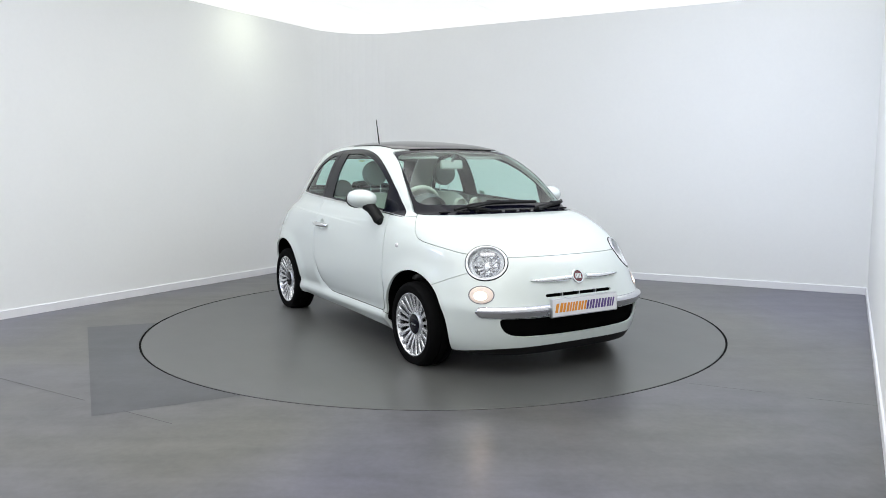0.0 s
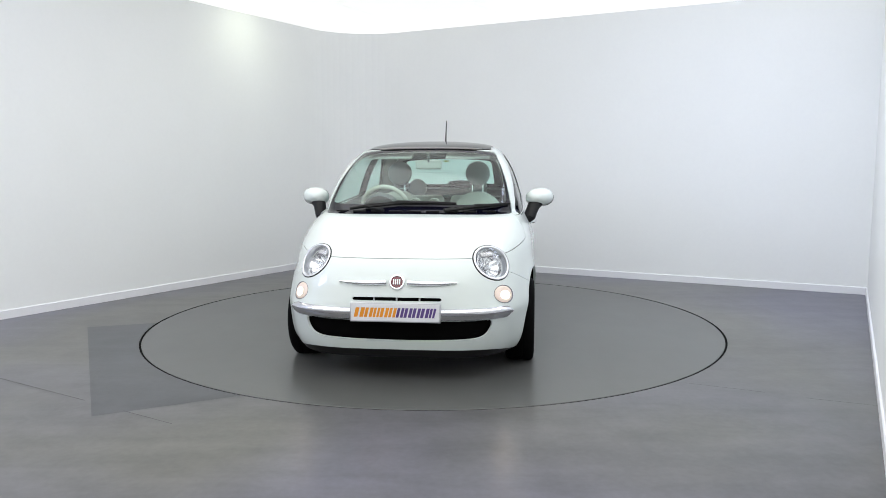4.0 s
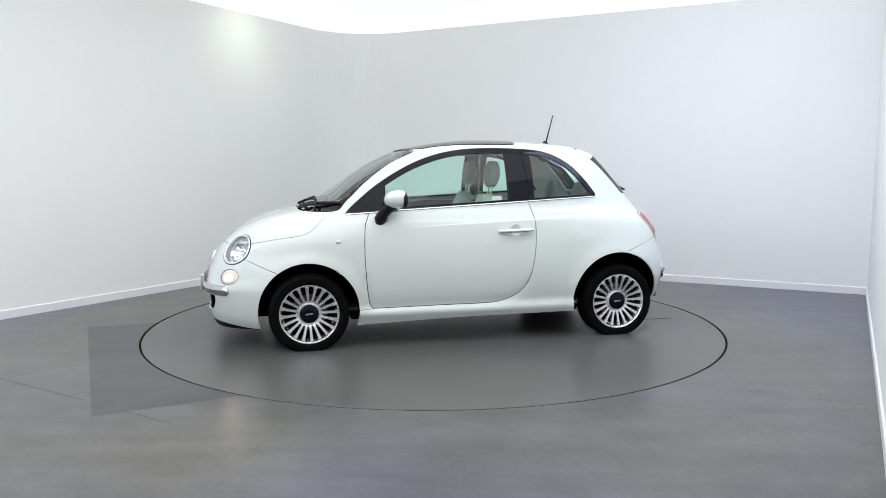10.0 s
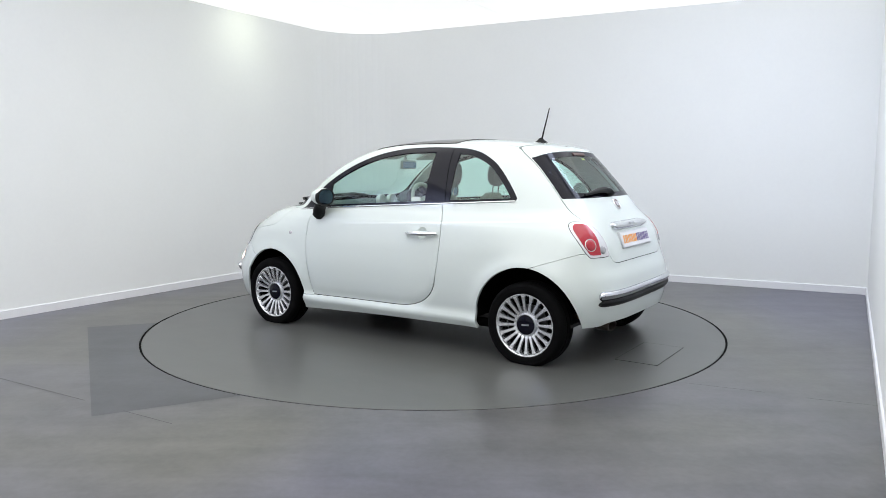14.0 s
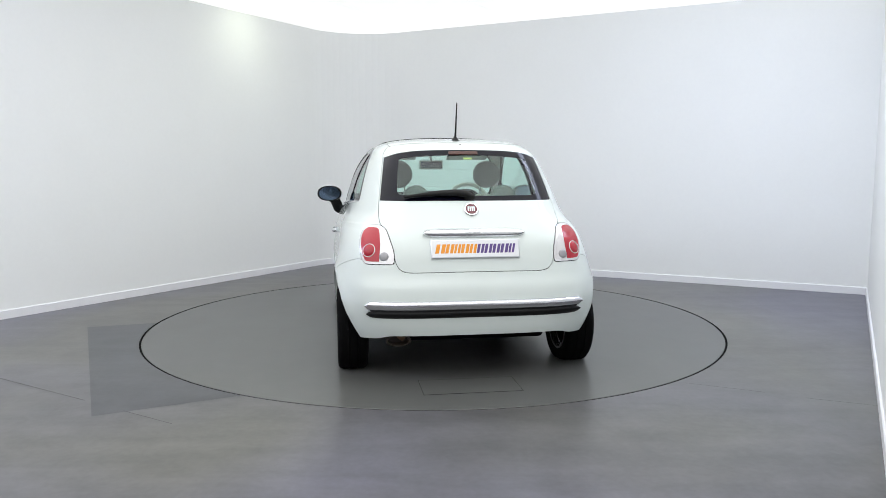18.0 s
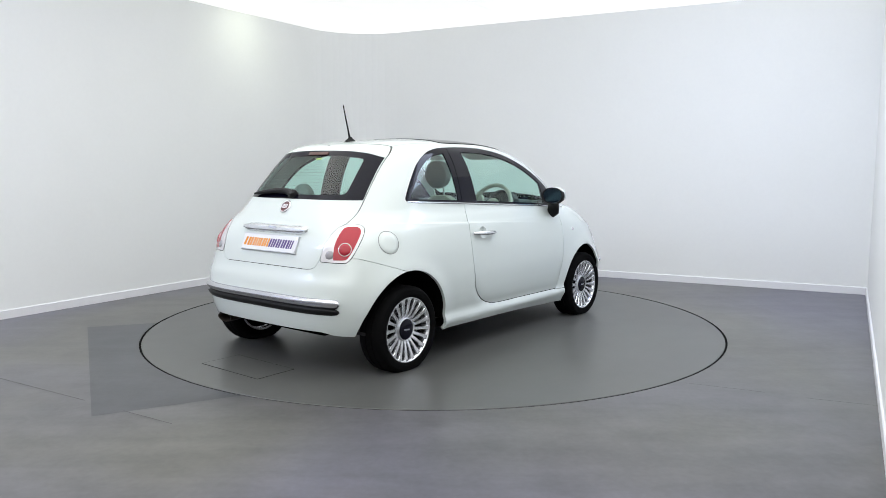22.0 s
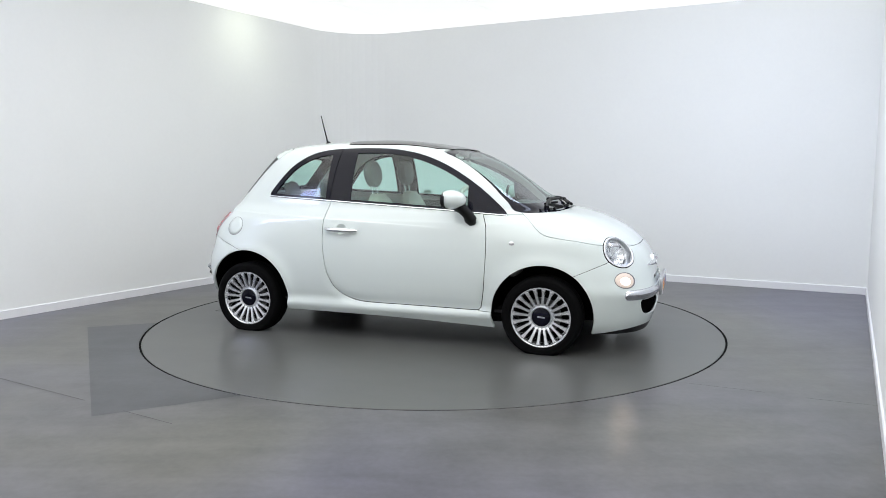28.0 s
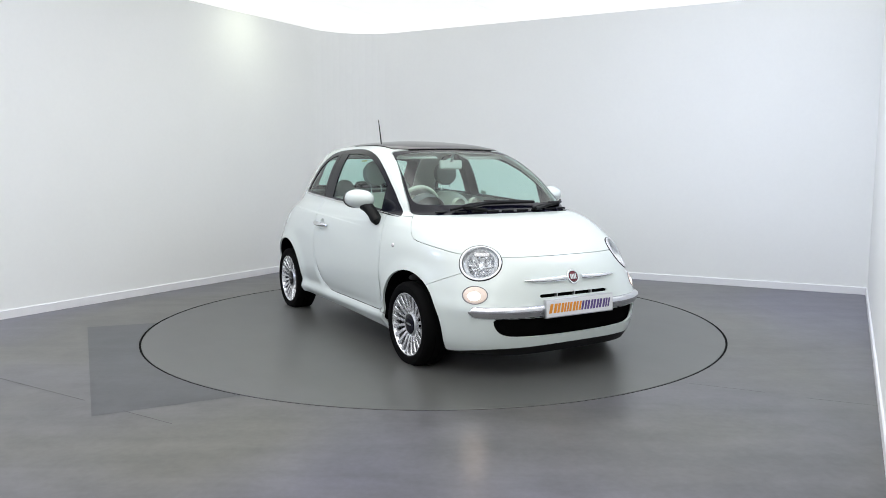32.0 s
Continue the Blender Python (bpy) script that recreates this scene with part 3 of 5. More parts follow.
LOWER = smooth_line([(-1.70, 0.285), (-1.61, 0.282), (-1.56, 0.262), (-1.48, 0.255), (-1.30, 0.235), (-0.78, 0.194), (0.05, 0.183), (0.82, 0.157), (1.2, 0.150), (1.50, 0.150),
                     (1.66, 0.172), (1.78, 0.190), (1.90, 0.196)])
HOOD = smooth_line([(0.90, 0.985), (0.985, 0.945), (1.012, 0.928), (1.057, 0.887), (1.125, 0.822), (1.165, 0.802), (1.232, 0.788), (1.352, 0.769), (1.527, 0.737), (1.67, 0.721), (1.80, 0.719)])
DLO_GLASS = outline([(0.893, 0.930, 1), (0.803, 1.003), (0.642, 1.130), (0.438, 1.250), (0.233, 1.331), (0.025, 1.373), (-0.184, 1.386), (-0.393, 1.383), (-0.56, 1.370),
               (-0.684, 1.337), (-0.805, 1.267), (-0.904, 1.166), (-0.984, 1.060), (-0.986, 1.042), (-0.966, 1.038), (-0.446, 1.012, 1), (0.486, 0.960, 1)])
DLO = outline([(0.899, 0.930, 1), (0.816, 1.012), (0.655, 1.142), (0.447, 1.265), (0.237, 1.347), (0.026, 1.389), (-0.185, 1.402), (-0.394, 1.399), (-0.565, 1.386),
               (-0.694, 1.351), (-0.819, 1.278), (-0.920, 1.174), (-1.001, 1.065), (-1.002, 1.043), (-0.984, 1.039), (-0.446, 1.012, 1), (0.486, 0.960, 1)])
DOOR = outline([(0.722, 1.10, 1), (0.727, 0.945), (0.757, 0.850), (0.765, 0.656), (0.748, 0.417), (0.728, 0.300), (0.718, 0.281), (0.691, 0.276), (0.40, 0.279), (0.13, 0.281), (-0.152, 0.284),
                (-0.274, 0.306), (-0.370, 0.356), (-0.432, 0.439), (-0.464, 0.561), (-0.484, 0.72), (-0.482, 0.88), (-0.450, 1.008, 1), (-0.425, 1.40, 1), (0.3, 1.40, 1)])
SCREEN = outline([(-0.30, 0.951, 1), (0.30, 0.951), (0.630, 0.949), (0.648, 0.958), (0.632, 1.05), (0.604, 1.155), (0.568, 1.25), (0.531, 1.325), (0.510, 1.362), (0.480, 1.375), (0.40, 1.384), (0.25, 1.391), (0.0, 1.395), (-0.30, 1.390, 1)])
SCREEN_CLEAR = outline([(-0.30, 1.005, 1), (0.30, 1.007), (0.568, 1.012), (0.608, 1.026), (0.610, 1.07), (0.587, 1.165), (0.554, 1.270), (0.514, 1.335), (0.46, 1.357), (0.31, 1.374), (0.0, 1.385), (-0.30, 1.380, 1)])
BACKLIGHT = outline([(-0.3, 1.057, 1), (0.542, 1.057, 1), (0.522, 1.18), (0.497, 1.322, 1), (0.405, 1.350), (0.259, 1.365), (0.0, 1.371), (-0.3, 1.368, 1)])
BACK_CLEAR = outline([(-0.3, 1.085, 1), (0.15, 1.087), (0.405, 1.092), (0.436, 1.105), (0.432, 1.17), (0.414, 1.300), (0.388, 1.320), (0.2, 1.335), (0.0, 1.338), (-0.3, 1.335, 1)])
GATE = outline([(-0.3, 0.651, 1), (0.30, 0.650), (0.387, 0.650), (0.437, 0.661), (0.464, 0.690), (0.480, 0.740), (0.520, 0.890), (0.552, 0.935), (0.547, 1.05), (0.503, 1.32), (0.485, 1.366), (0.44, 1.398), (0.30, 1.413), (0.0, 1.42), (-0.3, 1.415, 1)])
TAIL = outline([(-0.415, 0.916), (-0.340, 0.916), (-0.306, 0.895), (-0.306, 0.85), (-0.341, 0.770), (-0.378, 0.712), (-0.405, 0.698), (-0.563, 0.698, 1), (-0.543, 0.785), (-0.475, 0.885)])
GRILLE = outline([(-0.3, 0.372, 1), (0.30, 0.372), (0.545, 0.373), (0.556, 0.360), (0.545, 0.320), (0.511, 0.280), (0.443, 0.262), (0.256, 0.254), (0.0, 0.250), (-0.3, 0.252, 1)])
SLOT = outline([(-0.3, 0.487, 1), (0.262, 0.487), (0.268, 0.495), (0.262, 0.506), (-0.3, 0.507, 1)])
ROOF = outline([(0.50, -0.3, 1), (0.40, 0.30), (0.318, 0.46), (0.25, 0.468), (-0.20, 0.468), (-0.40, 0.462), (-0.425, 0.44), (-0.435, 0.2), (-0.44, -0.3, 1)])
ROOF_REAR = outline([(-0.2, -0.3, 1), (-0.2, 0.465, 1), (-0.6, 0.464), (-0.90, 0.452), (-1.3, 0.44, 1), (-1.3, -0.3, 1)])
LAMP_C, LAMP_N, LAMP_R = Vector((1.620, 0.540, 0.686)), Vector((0.66, 0.57, 0.49)).normalized(), 0.118
FOG_C, FOG_N, FOG_R = Vector((1.672, 0.612, 0.508)), Vector((0.72, 0.68, 0.12)).normalized(), 0.054
LAMP_WIDE, FOG_WIDE = 1.09, 1.48
FUEL_C, FUEL_R = Vector((-1.262, 0.737, 0.805)), 0.073


def round_hole(c, n, r, wide=1.0):
    """A round cut across the skin; wide: how much wider than high it is."""
    turn = np.array(facing((0, 0, 0), n).to_3x3())
    c = np.array(c)

    def at(v):
        d = (v - c) @ turn
        return np.where(np.abs(d[:, 2]) < 0.2, np.hypot(d[:, 0] / wide, d[:, 1]) - r, 9.0)
    return at


def flat_cut(line, axes, ok):
    f = distance(line)
    return lambda v: np.where(ok(v), f(v[:, axes]), 9.0)


ahead = lambda x: (lambda v: v[:, 0] > x)
behind = lambda x: (lambda v: v[:, 0] < x)
tail_cut = lambda v: np.where((v[:, 0] < -1.2) & (v[:, 1] > 0.3), distance(TAIL)(np.stack([0.6 * v[:, 0] + 0.8 * v[:, 1], v[:, 2]], 1)), 9.0)

body = skin.f
_, body = skin.split(body, lambda v: v[:, 2] - LOWER(v[:, 0]))
for (cx, cz), r in ((AXLE_F, ARCH_F), (AXLE_R, ARCH_R)):
    _, body = skin.split(body, lambda v, cx=cx, cz=cz, r=r: np.where(v[:, 2] < 0.75, np.hypot(v[:, 0] - cx, v[:, 2] - cz) - r, 9.0))
_, body = skin.split(body, round_hole(LAMP_C, LAMP_N, LAMP_R, LAMP_WIDE))
_, body = skin.split(body, round_hole(FOG_C, FOG_N, FOG_R, FOG_WIDE))
dlo, body = skin.split(body, flat_cut(DLO, XZ, lambda v: v[:, 2] > 0.85))
screen, body = skin.seam(body, flat_cut(SCREEN, YZ, ahead(0.2)), 0.004)
roof_glass, body = skin.seam(body, flat_cut(ROOF, XY, lambda v: v[:, 2] > 1.30), 0.006)
tail, body = skin.seam(body, tail_cut, 0.004)
gate, body = skin.seam(body, flat_cut(GATE, YZ, behind(-0.85)), 0.0035)
back, gate = skin.seam(gate, flat_cut(BACKLIGHT, YZ, behind(-0.85)), 0.001)
roof_rear, body = skin.seam(body, flat_cut(ROOF_REAR, XY, lambda v: v[:, 2] > 1.30), 0.0035)
hood, body = skin.seam(body, lambda v: np.where((v[:, 0] > 0.9) & (v[:, 2] < 0.962), HOOD(v[:, 0]) - v[:, 2], 9.0), 0.0032)
door, body = skin.seam(body, flat_cut(DOOR, XZ, lambda v: v[:, 2] < 1.09), 0.005)
bumper, body = skin.seam(body, lambda v: np.where(v[:, 0] > 1.2, np.minimum(v[:, 2] - 0.640 + 0.42 * (1.60 - v[:, 0]), 1.578 - v[:, 0]), 9.0), 0.0035)
rear_bumper, body = skin.seam(body, lambda v: np.where(v[:, 0] < -1.0, np.maximum(v[:, 2] - 0.724 - 0.33 * (-1.47 - np.maximum(v[:, 0], -1.47)), 1e-9 + v[:, 0] + 1.1), 9.0), 0.003)
wing, body = skin.seam(body, lambda v: np.maximum(np.maximum(0.70 - v[:, 0], 0.272 - v[:, 2]), v[:, 2] - 0.936), 0.004)
grille, bumper = skin.split(bumper, flat_cut(GRILLE, YZ, ahead(1.2)))
_, bumper = skin.split(bumper, flat_cut(SLOT, YZ, ahead(1.2)))

# the door's lower edge is rolled inwards above the sill, which forms a narrow bright ledge below it
door_d = distance(DOOR)


def roll_edge(faces, deep, reach):
    ids = np.array(sorted({i for f in faces for i in f}))
    v = skin.v[ids]
    d = np.abs(door_d(v[:, XZ]))
    fade = np.clip((0.52 - v[:, 2]) / 0.10, 0, 1) * np.clip((v[:, 0] + 0.9) / 0.2, 0, 1)
    skin.v[ids, 1] -= deep * np.clip(1 - d / reach, 0, 1) ** 1.3 * fade


roll_edge(door, 0.012, 0.045)
roll_edge(body + wing, 0.014, 0.042)
HANDLE_C, HANDLE_N, HANDLE_R = Vector((-0.335, 0.782, 0.806)), Vector((0, 0.985, 0.17)), 0.043
_, door = skin.split(door, round_hole(HANDLE_C, HANDLE_N, HANDLE_R))

# painted panels
panel("body_shell", skin, body, PAINT, car, label="white painted pillars, roof rails, sills and rear wings", depth=0.02)
panel("bonnet", skin, hood, PAINT, car, label="smooth white bonnet")
front_bumper = panel("front_bumper", skin, bumper, PAINT, car, depth=0.012)
back_bumper = panel("rear_bumper", skin, rear_bumper, PAINT, car, depth=0.012)
tailgate = panel("tailgate", skin, gate, PAINT, car)
panel("roof_panel", skin, roof_rear, PAINT, car)
panel("glass_roof", skin, roof_glass, ROOF_GLASS, car, label="dark tinted glass roof", depth=0.006, lift=0.004)
doors, wings = {}, {}
for s in ("left", "right"):
    doors[s] = panel("door", skin, door, PAINT, car, s)
    wings[s] = panel("front_wing", skin, wing, PAINT, car, s)

# glazing
dlo_d = distance(DLO_GLASS)
FRAME = BLACK_GLOSS
inner, frame_faces = skin.split(dlo, lambda v: dlo_d(v[:, XZ]) + 0.020)
door_pane = outline([(0.615, 0.90, 1), (0.600, 1.45, 1), (-0.300, 1.45, 1), (-0.298, 0.90, 1)], 2)
quarter_pane = outline([(-0.502, 0.90, 1), (-0.502, 1.45, 1), (-1.2, 1.45, 1), (-1.2, 0.90, 1)], 2)
pane_a, rest = skin.split(inner, lambda v: distance(door_pane)(v[:, XZ]))
pane_b, rest = skin.split(rest, lambda v: distance(quarter_pane)(v[:, XZ]))
split_line = lambda v: -0.436 + 0.09 * (1.383 - v[:, 2]) * -1.0 - v[:, 0]
frame_a, frame_b = skin.seam(frame_faces + rest, split_line, 0.005)
for s in ("left", "right"):
    panel("window_frame", skin, frame_a, FRAME, doors[s], s, 0.012, -0.003, "gloss black window surround")
    panel("door_window", skin, pane_a, GLASS, doors[s], s, 0.003, -0.007, "green tinted side glass")
    panel("quarter_frame", skin, frame_b, FRAME, car, s, 0.012, -0.003, "gloss black quarter window surround")
    panel("quarter_window", skin, pane_b, GLASS, car, s, 0.003, -0.007, "green tinted quarter glass")
pane, band = skin.split(screen, lambda v: distance(SCREEN_CLEAR)(v[:, YZ]))
windscreen = panel("windscreen", skin, pane, SCREEN_GLASS, car, depth=0.003, lift=-0.003, label="large green tinted windscreen")
panel("windscreen_band", skin, band, BLACK_GLOSS, windscreen, depth=0.006, lift=-0.003, label="black printed glass border")
pane, band = skin.split(back, lambda v: distance(BACK_CLEAR)(v[:, YZ]))
rear_window = panel("rear_window", skin, pane, GLASS, tailgate, depth=0.003, lift=-0.002, label="tinted rear glass")
panel("rear_window_band", skin, band, BLACK_GLOSS, tailgate, depth=0.006, lift=-0.002, label="black printed glass border")

# near-black inner shell, added so the shut lines read as deep shade
step_u, step_v = 3, 3
iu, iv = list(range(0, NU, step_u)), [k for k in range(0, NV, step_v) if zs[k] < 0.945]
if iu[-1] != NU - 1:
    iu.append(NU - 1)
grid_v, grid_f = [], []
n_all = vertex_normals(SKIN_V, SKIN_F)
for k in iv:
    for i in iu:
        p = SKIN_V[k * NU + i] - n_all[k * NU + i] * 0.024
        p[1] = max(p[1], 0.0)
        grid_v.append(p)
grid_v = np.array(grid_v)
cut = [np.hypot(grid_v[:, 0] - c[0], grid_v[:, 2] - c[1]) < r + 0.005 for c, r in ((AXLE_F, ARCH_F), (AXLE_R, ARCH_R))]
cut.append(np.linalg.norm(grid_v - np.array(LAMP_C), axis=1) < 0.135)
cut.append(np.linalg.norm(grid_v - np.array(FOG_C), axis=1) < 0.095)
bad = np.any(cut, 0) | (grid_v[:, 2] < LOWER(grid_v[:, 0]) + 0.03)
w = len(iu)
for a in range(len(iv) - 1):
    for b in range(w - 1):
        f = (a * w + b, a * w + b + 1, (a + 1) * w + b + 1, (a + 1) * w + b)
        if not any(bad[i] for i in f):
            grid_f.append(f)
gm = grid_v * np.array([1, -1, 1])
mesh_object("shut_line_shade", np.concatenate([grid_v, gm]), grid_f + [tuple(i + len(grid_v) for i in f[::-1]) for f in grid_f], LINER, car, smooth=True)


# ---------------------------------------------------------------- the car's fittings
HEADREST = material("grey_seat_cloth", (0.23, 0.24, 0.23), 0.85, grain=0.12, scale=250, bump=0.2)
IVORY = material("ivory_leather", (0.62, 0.59, 0.52), 0.5, grain=0.05, scale=120, bump=0.1)
TRIM = material("grey_trim", (0.20, 0.205, 0.205), 0.6, grain=0.08, scale=200, bump=0.1)
DASH_TOP = material("dash_top", (0.10, 0.105, 0.11), 0.7, grain=0.08, scale=300, bump=0.15)
LINING = material("headlining", (0.62, 0.61, 0.58), 0.9, grain=0.05, scale=200, bump=0.1)
CARPET = material("carpet", (0.03, 0.03, 0.032), 0.95, grain=0.2, scale=300)
BRAKE = material("brake_iron", (0.10, 0.10, 0.105), 0.5, 0.6, grain=0.1, scale=80)
RED_LENS = material("red_lens", (0.38, 0.007, 0.022), 0.22, coat=0.6, spec=0.3)
SILVER_LENS = material("silver_lens", (0.70, 0.68, 0.70), 0.18, 0.35, coat=1.0)
SMOKE_LENS = material("grey_lens", (0.28, 0.27, 0.29), 0.15, coat=1.0)
LAMP_BEZEL = material("lamp_bezel", (0.82, 0.83, 0.86), 0.22, 0.45)
REFLECTOR = material("lamp_reflector", (0.72, 0.73, 0.77), 0.14, 0.95)
FOG_GLOW = glow("lit_running_lamp", (0.50, 0.44, 0.40), (1.0, 0.78, 0.66), 0.26)
FOG_BULB = glow("lit_bulb", (0.5, 0.45, 0.4), (1.0, 0.80, 0.62), 20.0)
BADGE_RED = material("badge_red", (0.11, 0.004, 0.014), 0.2, coat=1.0)
PLATE = material("plate_white", (0.80, 0.80, 0.83), 0.25, coat=0.5)
ORANGE = material("mark_orange", (0.80, 0.29, 0.015), 0.35)
PURPLE = material("mark_purple", (0.10, 0.055, 0.22), 0.35)
MIRROR = material("mirror_glass", (0.13, 0.18, 0.26), 0.10, 1.0)
STICKER = material("paper_sticker", (0.55, 0.62, 0.60), 0.6)
BAR_DARK = material("dark_satin_bar", (0.22, 0.22, 0.24), 0.35, 0.7)
RUST = material("exhaust_metal", (0.16, 0.10, 0.06), 0.45, 0.7, grain=0.3, scale=60)
EXH_TIP = material("exhaust_tip", (0.035, 0.026, 0.020), 0.5, 0.4)


def within(p):
    x, y, z = p[..., 0], p[..., 1], p[..., 2]
    return (z > 0.1) & (z < TOP_Z) & (x > REAR(z)) & (x < FRONT(z)) & (np.abs(y) < side_y(x, z))


def drop_on_skin(p, n, reach=0.16):
    """The skin's points below p + n * reach, looking back along n, for an array of points."""
    s = np.linspace(reach, -reach, 41)
    hit = within(p[:, None, :] + n * s[None, :, None])
    first = np.maximum(hit.argmax(1), 1)
    a, b = s[first - 1], s[first]
    for _ in range(12):
        c = (a + b) / 2
        k = within(p + n * c[:, None])
        a, b = np.where(k, a, c), np.where(k, c, b)
    b = np.where(hit.any(1), b, 0.0)
    return p + n * b[:, None]


def skin_disc(name, c, n, radii, lifts, mat, parent, label="", seg=40, mirror=False, wide=1.0):
    """A round lens or ring that follows the skin; lifts: how far each ring stands off it."""
    m = facing((0, 0, 0), n)
    rows, offs = [], []
    verts, faces = [], []
    for r, h in zip(radii, lifts):
        row = []
        count = 1 if r < 1e-6 else seg
        for i in range(count):
            a = 2 * math.pi * i / seg
            row.append(len(verts))
            verts.append(c + (m @ Vector((wide * r * math.cos(a), r * math.sin(a), 0))))
            offs.append(h)
        rows.append(row)
    nn = np.array(n)
    verts = drop_on_skin(np.array(verts), nn) + nn * np.array(offs)[:, None]
    if mirror:
        verts[:, 1] *= -1
    for a, b in zip(rows, rows[1:]):
        for i in range(seg):
            j = (i + 1) % seg
            f = (a[0], b[i], b[j]) if len(a) == 1 else (a[i], b[i], b[j], a[j])
            faces.append(f[::-1] if mirror else f)
    return mesh_object(name, verts, faces, mat, parent, label, smooth=True)


def strip(name, front, y0, y1, mid, half, proud, mat, parent, label="", n=60, rows=7, top=1.0, taper=8):
    """A rounded trim bar along the nose or tail between y0 and y1; mid, half: its height and half height."""
    edge = front_x if front else rear_x
    sgn = 1 if front else -1
    verts, faces = [], []
    reach = max(abs(y0), abs(y1))
    for i in range(n + 1):
        y = y0 + (y1 - y0) * i / n
        h = half * max(1 - (abs(y) / (reach * 1.002)) ** taper, 0.0) ** 0.5
        h = max(h, 0.002)
        e = 1e-3
        d = (float(edge(y + e, mid)) - float(edge(y - e, mid))) / (2 * e)
        nx, ny = sgn / math.hypot(1, d), -sgn * d / math.hypot(1, d)
        for k in range(rows + 2):
            if k in (0, rows + 1):
                a, out = (-1 if k == 0 else 1), -0.012
            else:
                a = -1 + 2 * (k - 1) / (rows - 1)
                # fullest above the middle, drawn in towards the lower edge
                u = (a - 0.5) / (0.5 if a > 0.5 else 1.5)
                out = proud * (0.12 + 0.88 * (1 - u * u))
            z = mid + h * a
            x = float(edge(y, z))
            verts.append((x + nx * out, y + ny * out, z))
    w_ = rows + 2
    for i in range(n):
        for k in range(w_ - 1):
            f = (i * w_ + k, i * w_ + k + 1, (i + 1) * w_ + k + 1, (i + 1) * w_ + k)
            faces.append(f[::-1] if front else f)
    faces += [tuple(range(w_)), tuple(range(n * w_, (n + 1) * w_))[::-1]]
    return mesh_object(name, verts, faces, mat, parent, label, smooth=True)


# ---- wheels
TYRE_R, WHEEL_Z = 0.276, 0.255


def spoke_mesh():
    bm = bmesh.new()
    rows = []
    # radius, half width in front, half width behind, height of the front face, depth
    for r, a, b, h, d in ((0.070, 0.0075, 0.009, 0.052, 0.012), (0.092, 0.0078, 0.0095, 0.060, 0.016), (0.120, 0.0078, 0.0095, 0.067, 0.020),
                          (0.165, 0.0085, 0.011, 0.076, 0.022), (0.186, 0.0115, 0.015, 0.080, 0.022), (0.199, 0.017, 0.021, 0.080, 0.022)):
        rows.append([bm.verts.new(Vector(p)) for p in ((r, -b, h - d), (r, -b, h - 0.006), (r, -a, h), (r, a, h), (r, b, h - 0.006), (r, b, h - d))])
    for p, q in zip(rows, rows[1:]):
        for i in range(6):
            j = (i + 1) % 6
            bm.faces.new((p[i], q[i], q[j], p[j]))
    bm.faces.new(rows[0])
    bm.faces.new(rows[-1][::-1])
    bmesh.ops.recalc_face_normals(bm, faces=bm.faces)
    me = bpy.data.meshes.new("spoke")
    bm.to_mesh(me)
    bm.free()
    me.materials.append(ALLOY)
    return me


SPOKE = spoke_mesh()


